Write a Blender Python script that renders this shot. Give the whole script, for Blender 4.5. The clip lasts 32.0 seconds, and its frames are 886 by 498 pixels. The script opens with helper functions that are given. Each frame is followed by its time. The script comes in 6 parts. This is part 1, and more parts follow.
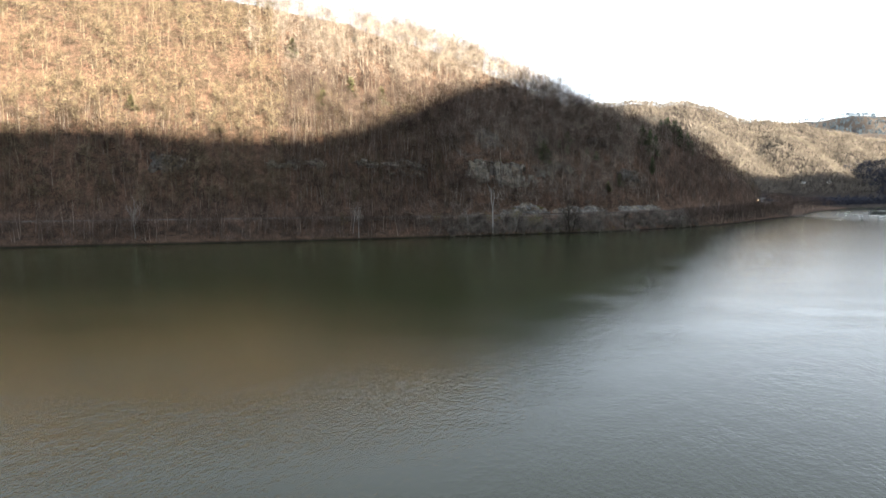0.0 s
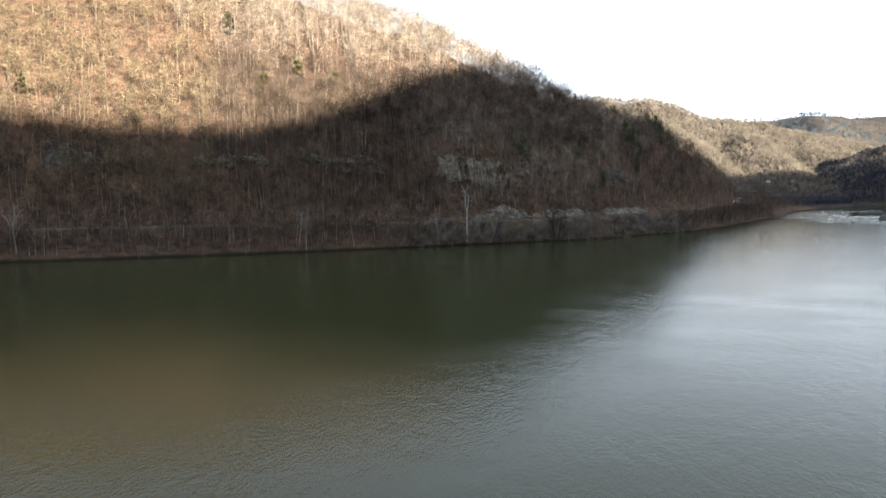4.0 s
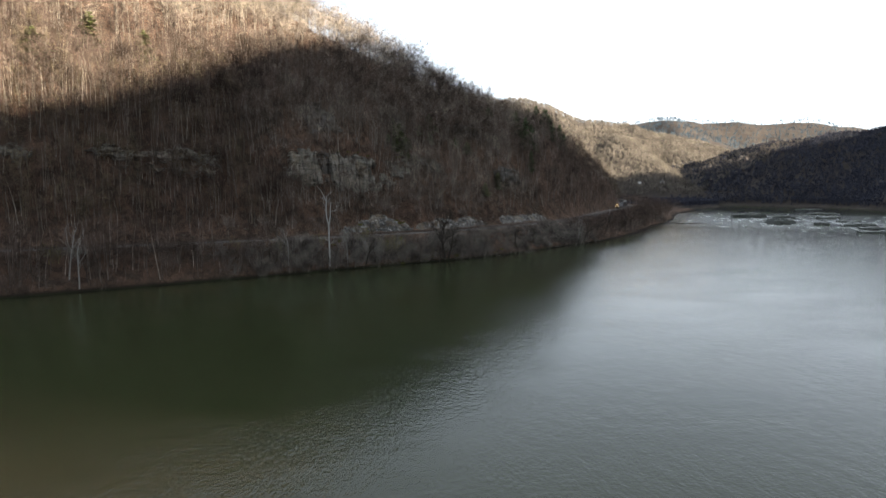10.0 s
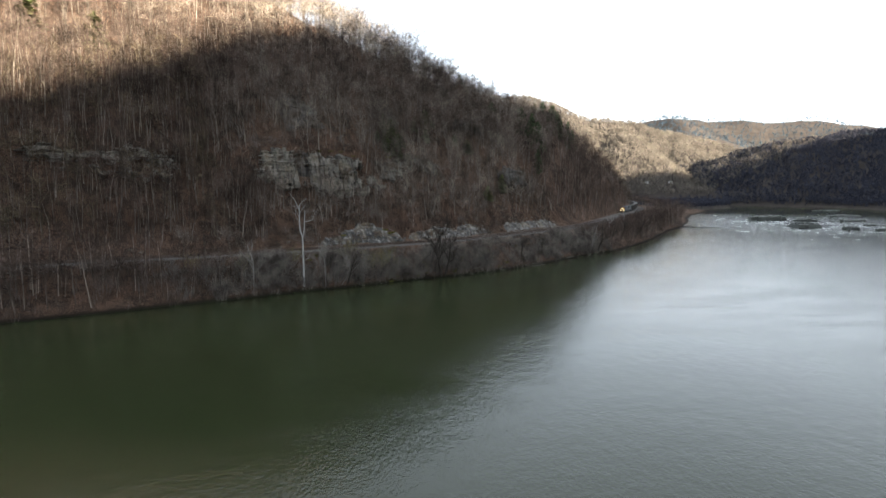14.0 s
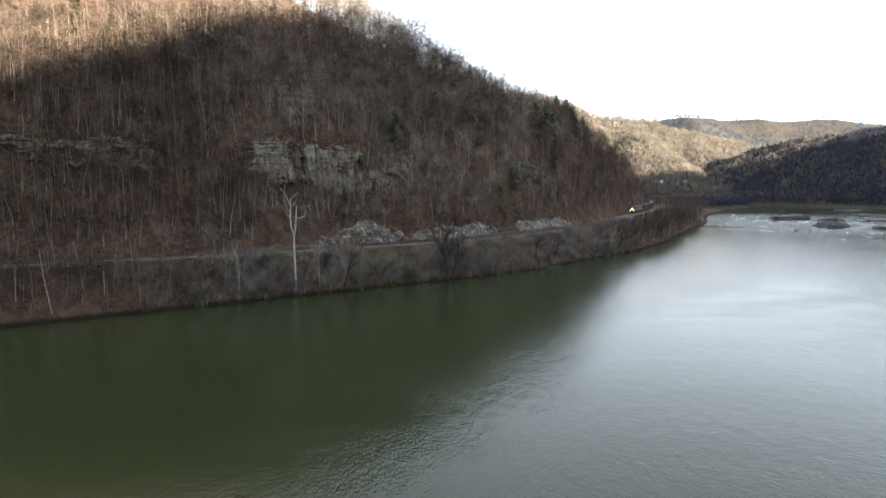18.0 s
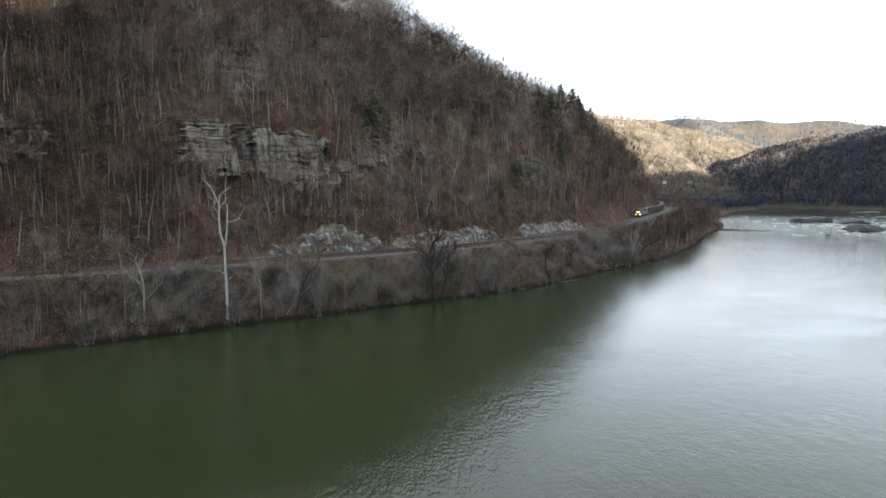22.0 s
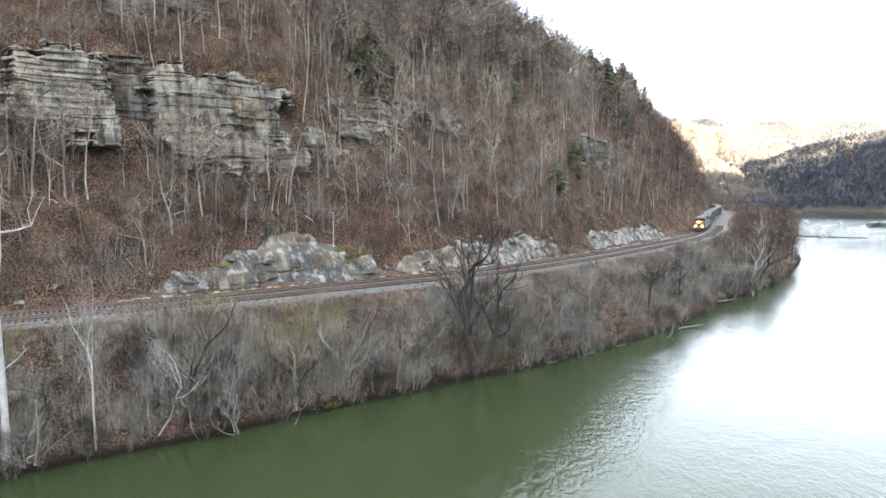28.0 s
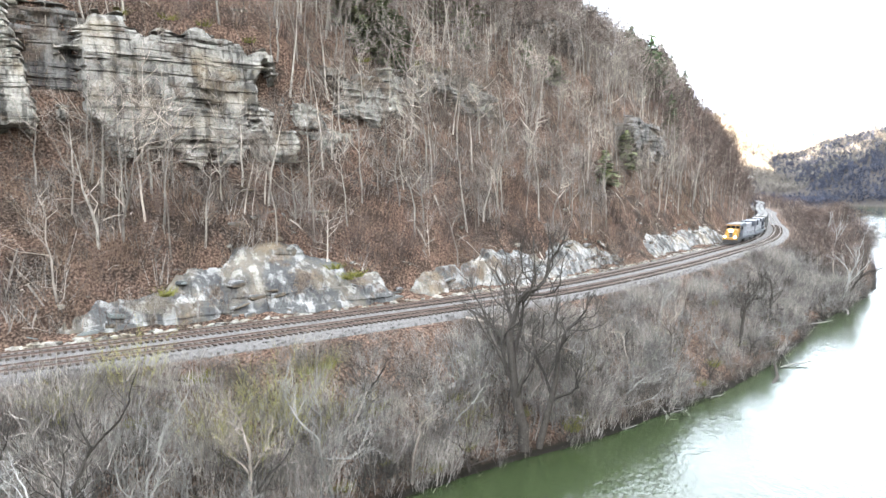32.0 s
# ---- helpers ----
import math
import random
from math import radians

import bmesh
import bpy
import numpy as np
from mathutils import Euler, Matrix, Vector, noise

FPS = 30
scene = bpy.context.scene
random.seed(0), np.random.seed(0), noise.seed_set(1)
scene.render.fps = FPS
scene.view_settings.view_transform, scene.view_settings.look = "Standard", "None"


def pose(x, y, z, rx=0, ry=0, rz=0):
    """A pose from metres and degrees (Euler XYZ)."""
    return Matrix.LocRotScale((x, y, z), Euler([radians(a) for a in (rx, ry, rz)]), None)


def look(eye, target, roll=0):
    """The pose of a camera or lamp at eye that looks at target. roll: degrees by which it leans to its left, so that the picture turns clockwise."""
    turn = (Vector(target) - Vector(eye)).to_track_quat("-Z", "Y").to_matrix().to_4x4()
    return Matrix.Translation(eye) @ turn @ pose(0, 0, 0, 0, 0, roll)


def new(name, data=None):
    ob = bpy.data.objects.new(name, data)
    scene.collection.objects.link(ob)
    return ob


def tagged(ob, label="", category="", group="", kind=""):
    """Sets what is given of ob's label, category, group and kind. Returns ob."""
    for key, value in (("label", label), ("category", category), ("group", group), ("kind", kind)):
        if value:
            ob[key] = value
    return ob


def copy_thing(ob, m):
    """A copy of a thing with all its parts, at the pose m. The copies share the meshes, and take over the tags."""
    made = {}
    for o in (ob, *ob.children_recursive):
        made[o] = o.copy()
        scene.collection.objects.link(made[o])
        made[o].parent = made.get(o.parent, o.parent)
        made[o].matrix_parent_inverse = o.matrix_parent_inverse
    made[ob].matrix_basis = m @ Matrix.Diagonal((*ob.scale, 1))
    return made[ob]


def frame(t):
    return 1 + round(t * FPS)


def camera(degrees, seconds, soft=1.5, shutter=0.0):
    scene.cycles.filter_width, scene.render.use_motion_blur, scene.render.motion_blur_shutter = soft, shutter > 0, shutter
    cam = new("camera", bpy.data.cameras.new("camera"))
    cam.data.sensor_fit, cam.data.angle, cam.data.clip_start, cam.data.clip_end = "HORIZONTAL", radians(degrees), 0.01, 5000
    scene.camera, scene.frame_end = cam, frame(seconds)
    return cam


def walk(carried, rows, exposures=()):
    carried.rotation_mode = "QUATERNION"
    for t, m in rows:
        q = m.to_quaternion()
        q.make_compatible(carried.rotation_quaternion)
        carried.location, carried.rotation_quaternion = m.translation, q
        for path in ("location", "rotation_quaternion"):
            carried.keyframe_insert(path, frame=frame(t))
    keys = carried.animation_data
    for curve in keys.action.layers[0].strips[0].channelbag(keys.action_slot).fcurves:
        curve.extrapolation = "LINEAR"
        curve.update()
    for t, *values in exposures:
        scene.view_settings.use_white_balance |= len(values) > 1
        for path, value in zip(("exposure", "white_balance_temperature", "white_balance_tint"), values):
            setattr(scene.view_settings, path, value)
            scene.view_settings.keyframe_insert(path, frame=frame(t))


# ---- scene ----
cam = camera(69.56, 32.0, soft=1.5)


def aim(x, y, z, yaw, pitch, roll):
    """A camera pose from its place and its heading (to the right of +y), tilt and lean in degrees."""
    a, b = radians(yaw), radians(pitch)
    way = Vector((math.sin(a) * math.cos(b), math.cos(a) * math.cos(b), math.sin(b)))
    return look((x, y, z), Vector((x, y, z)) + way * 10, roll)


walk(cam, [
    (0.0, aim(11.75, -186.78, 23.38, -13.081, -5.163, -0.101)),
    (0.5, aim(9.76, -180.88, 23.50, -13.059, -5.214, -0.067)),
    (1.0, aim(7.80, -174.97, 23.62, -13.102, -5.281, -0.027)),
    (1.5, aim(5.66, -168.67, 23.79, -13.116, -5.366, 0.000)),
    (2.0, aim(3.47, -162.16, 23.99, -13.170, -5.331, 0.015)),
    (2.5, aim(1.34, -155.51, 24.22, -13.192, -5.455, 0.014)),
    (4.5, aim(-4.35, -129.35, 25.36, -7.238, -5.398, -0.027)),
    (5.0, aim(-5.00, -123.45, 25.37, -5.284, -5.440, -0.031)),
    (5.5, aim(-5.32, -117.99, 25.38, -3.522, -5.455, -0.035)),
    (6.0, aim(-5.52, -112.74, 25.43, -1.721, -5.534, -0.045)),
    (6.5, aim(-5.77, -107.45, 25.60, 1.053, -5.489, -0.057)),
    (7.0, aim(-6.15, -101.82, 25.81, 1.883, -5.524, -0.063)),
    (7.5, aim(-6.62, -95.74, 25.97, 1.782, -5.561, -0.065)),
    (8.0, aim(-7.01, -89.38, 26.05, 1.671, -5.541, -0.060)),
    (8.5, aim(-7.33, -82.78, 26.14, 1.615, -5.544, -0.052)),
    (9.0, aim(-7.59, -76.05, 26.29, 1.825, -5.546, -0.046)),
    (9.5, aim(-7.85, -69.30, 26.58, 1.889, -5.438, -0.040)),
    (10.0, aim(-8.06, -62.47, 27.04, 1.795, -5.399, -0.033)),
    (10.5, aim(-8.22, -55.61, 27.60, 1.706, -5.400, -0.033)),
    (11.0, aim(-8.25, -49.07, 28.19, 1.555, -5.355, -0.041)),
    (11.5, aim(-8.09, -43.12, 28.69, 1.390, -5.310, -0.059)),
    (12.0, aim(-7.69, -38.03, 29.07, 1.201, -5.364, -0.083)),
    (12.5, aim(-7.03, -34.34, 29.28, 1.139, -5.421, -0.113)),
    (13.0, aim(-6.19, -31.86, 29.35, 1.147, -5.506, -0.136)),
    (13.5, aim(-5.44, -29.77, 29.30, 1.335, -5.481, -0.125)),
    (15.5, aim(-3.60, -28.63, 27.49, 1.846, -5.479, -0.057)),
    (16.0, aim(-3.47, -26.19, 27.26, 0.195, -5.560, -0.018)),
    (16.5, aim(-3.39, -23.14, 27.10, 0.117, -5.517, 0.002)),
    (17.0, aim(-3.38, -19.56, 27.04, 0.293, -5.500, -0.006)),
    (17.5, aim(-3.42, -15.58, 27.08, 0.445, -5.481, -0.031)),
    (18.0, aim(-3.40, -11.31, 27.21, 0.644, -5.470, -0.059)),
    (18.5, aim(-3.31, -6.75, 27.37, 0.746, -5.403, -0.076)),
    (19.0, aim(-3.19, -1.88, 27.44, 0.841, -5.463, -0.075)),
    (19.5, aim(-3.07, 3.24, 27.25, 0.900, -5.484, -0.061)),
    (20.0, aim(-2.85, 8.57, 26.92, 0.890, -5.458, -0.041)),
    (20.5, aim(-2.49, 14.04, 26.50, 0.935, -5.373, -0.026)),
    (21.0, aim(-1.96, 19.58, 26.08, 0.978, -5.257, -0.022)),
    (21.5, aim(-1.22, 25.15, 25.74, 0.997, -5.284, -0.029)),
    (22.0, aim(-0.44, 30.73, 25.44, 0.956, -5.275, -0.041)),
    (22.5, aim(0.30, 36.37, 25.14, 0.877, -5.242, -0.053)),
    (23.0, aim(0.92, 42.14, 24.80, 0.782, -5.227, -0.064)),
    (23.5, aim(1.36, 48.04, 24.35, 0.730, -5.299, -0.077)),
    (24.0, aim(1.60, 54.07, 23.86, 0.633, -5.163, -0.091)),
    (24.5, aim(1.67, 60.16, 23.39, 0.579, -5.078, -0.102)),
    (25.0, aim(1.61, 66.24, 23.00, 0.630, -5.232, -0.105)),
    (25.5, aim(1.41, 72.18, 22.74, 0.575, -4.960, -0.093)),
    (27.5, aim(-2.65, 95.09, 22.65, 0.192, -4.991, -0.077)),
    (28.0, aim(-3.74, 100.17, 22.61, 0.017, -4.969, -0.048)),
    (28.5, aim(-4.59, 105.24, 22.82, -0.175, -4.997, -0.008)),
    (29.0, aim(-5.24, 110.19, 23.21, -0.408, -5.158, 0.043)),
    (29.5, aim(-5.69, 114.84, 23.59, -0.697, -5.306, 0.086)),
    (30.0, aim(-5.97, 118.84, 23.75, -0.999, -5.584, 0.100)),
    (30.5, aim(-5.93, 121.73, 23.66, -1.343, -5.570, 0.063)),
    (31.0, aim(-5.64, 123.39, 23.44, -1.446, -5.491, -0.002)),
    (31.5, aim(-5.38, 124.18, 23.15, -1.316, -5.391, -0.062)),
    (32.0, aim(-5.45, 124.64, 22.82, -1.411, -5.423, -0.085)),
], exposures=[(0.0, 3.3), (5.0, 3.05), (8.0, 2.75), (12.0, 3.05), (17.0, 3.45), (21.0, 3.65), (25.0, 4.15), (28.0, 5.1), (30.0, 5.7), (32.0, 5.85)])

# ---------------------------------------------------------------- light
SUN_AZ, SUN_EL = 131.0, 17.0
world = bpy.data.worlds.new("sky")
scene.world = world
world.use_nodes = True
wn = world.node_tree
bg = wn.nodes["Background"]
sky = wn.nodes.new("ShaderNodeTexSky")
sky.sky_type = "NISHITA"
sky.sun_disc = False
sky.sun_elevation, sky.sun_rotation = radians(SUN_EL), radians(SUN_AZ)
sky.air_density, sky.dust_density, sky.ozone_density = 1.0, 4.0, 1.0
veil = wn.nodes.new("ShaderNodeMix")  # thin bright high cloud over the clear sky
veil.data_type = "RGBA"
veil.inputs[0].default_value = 0.9
aloft = wn.nodes.new("ShaderNodeTexCoord")  # the cloud is brightest through the long haze near the horizon
parts_ = wn.nodes.new("ShaderNodeSeparateXYZ")
fade = wn.nodes.new("ShaderNodeValToRGB")
wn.links.new(aloft.outputs["Generated"], parts_.inputs[0])
wn.links.new(parts_.outputs[2], fade.inputs[0])
for at, tone in ((0.0, (0.54, 0.58, 0.62)), (0.12, (0.385, 0.425, 0.47)), (0.26, (0.25, 0.283, 0.325)), (0.48, (0.232, 0.252, 0.278)), (1.0, (0.222, 0.233, 0.250))):
    stop = fade.color_ramp.elements.new(at) if 0 < at < 1 else fade.color_ramp.elements[0 if at == 0 else -1]
    stop.color = (*tone, 1)
gain = wn.nodes.new("ShaderNodeVectorMath")
gain.operation = "SCALE"
gain.inputs["Scale"].default_value = 13.0
wn.links.new(fade.outputs[0], gain.inputs[0])
wn.links.new(gain.outputs[0], veil.inputs[7])
wn.links.new(sky.outputs[0], veil.inputs[6])
wn.links.new(veil.outputs[2], bg.inputs[0])
bg.inputs[1].default_value = 0.05
sun = new("sun", bpy.data.lights.new("sun", "SUN"))
sun.data.energy, sun.data.angle, sun.data.color = 3.9, radians(1.2), (1.0, 0.85, 0.65)
sa, se_ = radians(SUN_AZ), radians(SUN_EL)
SUN_DIR = Vector((math.sin(sa) * math.cos(se_), math.cos(sa) * math.cos(se_), math.sin(se_)))
sun.matrix_world = look(SUN_DIR * 900, (0, 0, 0))


# ---------------------------------------------------------------- materials
def nodes_of(name):
    m = bpy.data.materials.new(name)
    m.use_nodes = True
    return m, m.node_tree.nodes, m.node_tree.links, m.node_tree.nodes["Principled BSDF"]


def ramp(n, l, fac, stops):
    r = n.new("ShaderNodeValToRGB")
    while len(r.color_ramp.elements) < len(stops):
        r.color_ramp.elements.new(0.5)
    for e, (p, c) in zip(r.color_ramp.elements, stops):
        e.position, e.color = p, (*c, 1)
    l.new(fac, r.inputs[0])
    return r.outputs[0]


def tex(n, l, scale, detail=6.0, rough=0.6, stretch=(1, 1, 1), coord="Object"):
    tc, mp, t = n.new("ShaderNodeTexCoord"), n.new("ShaderNodeMapping"), n.new("ShaderNodeTexNoise")
    mp.inputs["Scale"].default_value = stretch
    l.new(tc.outputs[coord], mp.inputs[0])
    l.new(mp.outputs[0], t.inputs["Vector"])
    t.inputs["Scale"].default_value, t.inputs["Detail"].default_value, t.inputs["Roughness"].default_value = scale, detail, rough
    return t.outputs["Fac"]


def mixed(n, l, fac, a, b, mode="MIX"):
    m = n.new("ShaderNodeMix")
    m.data_type, m.blend_type = "RGBA", mode
    for k, v in ((0, fac), (6, a), (7, b)):
        if isinstance(v, (int, float)):
            m.inputs[k].default_value = v
        elif isinstance(v, tuple):
            m.inputs[k].default_value = (*v, 1)
        else:
            l.new(v, m.inputs[k])
    return m.outputs[2]


def bumped(n, l, p, height, strength=0.5, distance=0.1):
    b = n.new("ShaderNodeBump")
    b.inputs["Strength"].default_value, b.inputs["Distance"].default_value = strength, distance
    l.new(height, b.inputs["Height"])
    l.new(b.outputs[0], p.inputs["Normal"])


def simple(name, dark, light, scale=1.0, rough=0.8, metal=0.0, bump=0.3, dist=0.05, stretch=(1, 1, 1), island=0.0, objrand=0.0, crisp=0.2):
    """A two-tone noisy surface; island/objrand: how far each piece's own tone varies."""
    m, n, l, p = nodes_of(name)
    a = tex(n, l, scale, stretch=stretch)
    b = tex(n, l, scale * 7.3, stretch=stretch)
    col = ramp(n, l, a, [(0.5 - crisp, dark), (0.5 + crisp, light)])
    col = mixed(n, l, 0.35, col, ramp(n, l, b, [(0.3, dark), (0.7, light)]))
    for amount, node, out in ((island, "ShaderNodeNewGeometry", "Random Per Island"), (objrand, "ShaderNodeObjectInfo", "Random")):
        if amount:
            g = n.new(node)
            lo, hi = 1 - amount, 1 + amount
            col = mixed(n, l, 1.0, col, ramp(n, l, g.outputs[out], [(0.0, (lo, lo, lo)), (1.0, (hi, hi, hi * 0.97))]), "MULTIPLY")
    l.new(col, p.inputs["Base Color"])
    p.inputs["Roughness"].default_value, p.inputs["Metallic"].default_value = rough, metal
    if rough > 0.7:
        p.inputs["Specular IOR Level"].default_value = 0.06
    if bump:
        bumped(n, l, p, b, bump, dist)
    return m


def ground_material():
    m, n, l, p = nodes_of("leaf_litter")
    big, mid, fine, grain = tex(n, l, 0.045), tex(n, l, 0.3), tex(n, l, 4.5), tex(n, l, 14.0, 3)
    leaf = ramp(n, l, fine, [(0.32, (0.024, 0.015, 0.011)), (0.48, (0.102, 0.066, 0.049)), (0.66, (0.265, 0.182, 0.138))])
    soil = ramp(n, l, fine, [(0.34, (0.012, 0.009, 0.0075)), (0.5, (0.042, 0.032, 0.025)), (0.66, (0.14, 0.108, 0.086))])
    patch = mixed(n, l, 0.6, ramp(n, l, big, [(0.44, (0, 0, 0)), (0.56, (1, 1, 1))]), ramp(n, l, mid, [(0.46, (0, 0, 0)), (0.55, (1, 1, 1))]))
    col = mixed(n, l, patch, leaf, soil)
    col = mixed(n, l, 0.5, col, ramp(n, l, grain, [(0.36, (0.35, 0.34, 0.33)), (0.62, (1.6, 1.55, 1.5))]), "MULTIPLY")
    g, sp = n.new("ShaderNodeNewGeometry"), n.new("ShaderNodeSeparateXYZ")
    l.new(g.outputs["Normal"], sp.inputs[0])
    rock = ramp(n, l, fine, [(0.3, (0.07, 0.068, 0.06)), (0.7, (0.24, 0.23, 0.21))])
    col = mixed(n, l, ramp(n, l, sp.outputs[2], [(0.10, (1, 1, 1)), (0.2, (0, 0, 0))]), col, rock)
    pos = n.new("ShaderNodeSeparateXYZ")
    l.new(g.outputs["Position"], pos.inputs[0])
    # one dark tone below 0.3 m, fading out by 1.1 m
    low_ground = n.new("ShaderNodeMapRange")
    low_ground.inputs["From Min"].default_value, low_ground.inputs["From Max"].default_value = 0.3, 1.1
    l.new(pos.outputs[2], low_ground.inputs["Value"])
    col = mixed(n, l, low_ground.outputs[0], (0.017, 0.015, 0.012), col)
    l.new(col, p.inputs["Base Color"])
    p.inputs["Roughness"].default_value = 0.95
    p.inputs["Specular IOR Level"].default_value = 0.06
    add = n.new("ShaderNodeMath")
    l.new(fine, add.inputs[0]), l.new(grain, add.inputs[1])
    bumped(n, l, p, add.outputs[0], 1.0, 0.3)
    return m


def rock_material(name, dark, light, stain, bed=2.2, objrand=0.2, wet=0.52, flat=0.12, soil=0.6):
    """Bedded stone: fine horizontal layers, blotches, and dark streaks that run down the face."""
    m, n, l, p = nodes_of(name)
    layer, blotch, fine, streak = tex(n, l, bed, 6, 0.65, (flat, flat, 1.0)), tex(n, l, 0.35), tex(n, l, 4.0), tex(n, l, 0.9, 4, 0.6, (1, 1, 0.12))
    col = ramp(n, l, layer, [(0.3, dark), (0.5, tuple((a + b) / 2 for a, b in zip(dark, light))), (0.66, light)])
    col = mixed(n, l, 0.5, col, ramp(n, l, blotch, [(0.35, dark), (0.6, light)]))
    col = mixed(n, l, 0.5, col, ramp(n, l, fine, [(0.3, (0.45, 0.44, 0.42)), (0.65, (1.35, 1.33, 1.3))]), "MULTIPLY")
    col = mixed(n, l, ramp(n, l, streak, [(wet, (0, 0, 0)), (wet + 0.1, (0.75, 0.75, 0.75))]), col, stain)
    col = mixed(n, l, ramp(n, l, tex(n, l, 0.3, 6, 0.65), [(soil - 0.05, (0, 0, 0)), (soil + 0.03, (0.85, 0.85, 0.85))]), col, ramp(n, l, fine, [(0.3, (0.022, 0.016, 0.012)), (0.7, (0.10, 0.075, 0.056))]))
    ochre = tex(n, l, 0.22, 5)
    col = mixed(n, l, ramp(n, l, ochre, [(0.5, (0, 0, 0)), (0.66, (0.3, 0.3, 0.3))]), col, tuple(a * b for a, b in zip(light, (0.92, 0.74, 0.5))))
    g = n.new("ShaderNodeObjectInfo")
    lo, hi = 1 - objrand, 1 + objrand
    col = mixed(n, l, 1.0, col, ramp(n, l, g.outputs["Random"], [(0, (lo, lo, lo)), (1, (hi, hi, hi * 0.97))]), "MULTIPLY")
    l.new(col, p.inputs["Base Color"])
    p.inputs["Roughness"].default_value = 0.9
    p.inputs["Specular IOR Level"].default_value = 0.15
    add = n.new("ShaderNodeMath")
    l.new(layer, add.inputs[0]), l.new(fine, add.inputs[1])
    bumped(n, l, p, add.outputs[0], 0.8, 0.2)
    return m


def water_material():
    m, n, l, p = nodes_of("river_water")
    murk = ramp(n, l, tex(n, l, 0.012, 3), [(0.3, (0.016, 0.0235, 0.0095)), (0.7, (0.023, 0.031, 0.0128))])
    l.new(murk, p.inputs["Base Color"])
    p.inputs["IOR"].default_value = 1.333
    streak = tex(n, l, 0.03, 5, 0.62, (1.0, 2.8, 1))
    l.new(ramp(n, l, streak, [(0.38, (0.07,) * 3), (0.66, (0.13,) * 3)]), p.inputs["Roughness"])
    fine, broad, gust = tex(n, l, 1.7, 3, 0.6, (1.5, 0.7, 1)), tex(n, l, 0.42, 3, 0.5, (1.4, 0.7, 1)), tex(n, l, 0.035, 4, 0.6, (1.0, 2.6, 1))
    add = n.new("ShaderNodeMath")
    add.operation = "MULTIPLY_ADD"
    l.new(broad, add.inputs[0])
    add.inputs[1].default_value = 1.2
    l.new(fine, add.inputs[2])
    bumped(n, l, p, add.outputs[0], 0.5, 0.16)
    b = p.inputs["Normal"].links[0].from_node
    far = n.new("ShaderNodeTexCoord")
    ball = n.new("ShaderNodeVectorMath")
    ball.operation = "DISTANCE"
    ball.inputs[1].default_value = (330, 500, 0)
    l.new(far.outputs["Object"], ball.inputs[0])
    reach = n.new("ShaderNodeMapRange")
    reach.inputs["From Min"].default_value, reach.inputs["From Max"].default_value = 190.0, 80.0
    reach.inputs["To Min"].default_value, reach.inputs["To Max"].default_value = 0.0, 0.9
    l.new(ball.outputs["Value"], reach.inputs["Value"])
    calm = mixed(n, l, reach.outputs[0], ramp(n, l, gust, [(0.38, (0.22,) * 3), (0.60, (0.36,) * 3)]), (1.0, 1.0, 1.0))
    l.new(calm, b.inputs["Strength"])
    return m


GROUND = ground_material()
WATER = water_material()
BARK = simple("grey_brown_bark", (0.042, 0.035, 0.030), (0.33, 0.284, 0.247), 0.14, 0.9, bump=0.0, island=0.5, crisp=0.1)
TRUNK = simple("pale_grey_trunks", (0.075, 0.066, 0.058), (0.31, 0.278, 0.245), 0.2, 0.9, bump=0, island=0.45)
TAN_BARK = simple("tan_grey_bark", (0.05, 0.042, 0.033), (0.23, 0.198, 0.155), 0.14, 0.9, bump=0, island=0.5, crisp=0.1)
# paler, tanner twigs than TWIG: the upper slope's sunlight put into the colour
SUNLIT_TWIG = simple("sun_brightened_twigs", (0.038, 0.031, 0.022), (0.205, 0.170, 0.118), 0.14, 0.9, bump=0, island=0.5, crisp=0.1)
TWIG = simple("bare_twigs", (0.015, 0.011, 0.0095), (0.145, 0.109, 0.094), 0.14, 0.9, bump=0, island=0.5, crisp=0.1)
DARK_BARK = simple("dark_bark", (0.02, 0.0175, 0.0155), (0.075, 0.066, 0.058), 3.0, 0.9, bump=0.5, stretch=(4, 4, 1), island=0.2)
PALE_BARK = simple("pale_sycamore_bark", (0.15, 0.143, 0.13), (0.40, 0.39, 0.37), 0.8, 0.75, bump=0.2, stretch=(2, 2, 1))
WHITE_BARK = simple("white_sycamore_bark", (0.20, 0.205, 0.20), (0.50, 0.50, 0.485), 0.7, 0.75, bump=0.2, stretch=(2, 2, 1), crisp=0.14)
ASH_BARK = simple("ash_grey_bark", (0.08, 0.075, 0.07), (0.24, 0.228, 0.212), 0.5, 0.9, bump=0, island=0.3)
RUSSET_TWIG = simple("russet_brush_twigs", (0.026, 0.018, 0.0135), (0.25, 0.178, 0.132), 0.2, 0.9, bump=0, island=0.5, crisp=0.12)
THICKET = simple("brown_grey_thicket", (0.014, 0.011, 0.010), (0.20, 0.167, 0.150), 0.2, 0.9, bump=0, island=0.5, crisp=0.1)
BRUSH = simple("grey_brush", (0.016, 0.014, 0.0125), (0.29, 0.262, 0.240), 0.26, 0.9, bump=0, island=0.5, crisp=0.1)
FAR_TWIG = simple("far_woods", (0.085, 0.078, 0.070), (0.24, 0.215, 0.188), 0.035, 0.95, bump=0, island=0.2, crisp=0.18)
# far woods again, with hillside shade and blue distance haze in the colour
SHADED_TWIG = simple("shade_tinted_woods", (0.024, 0.027, 0.041), (0.062, 0.066, 0.088), 0.03, 0.95, bump=0, island=0.35)
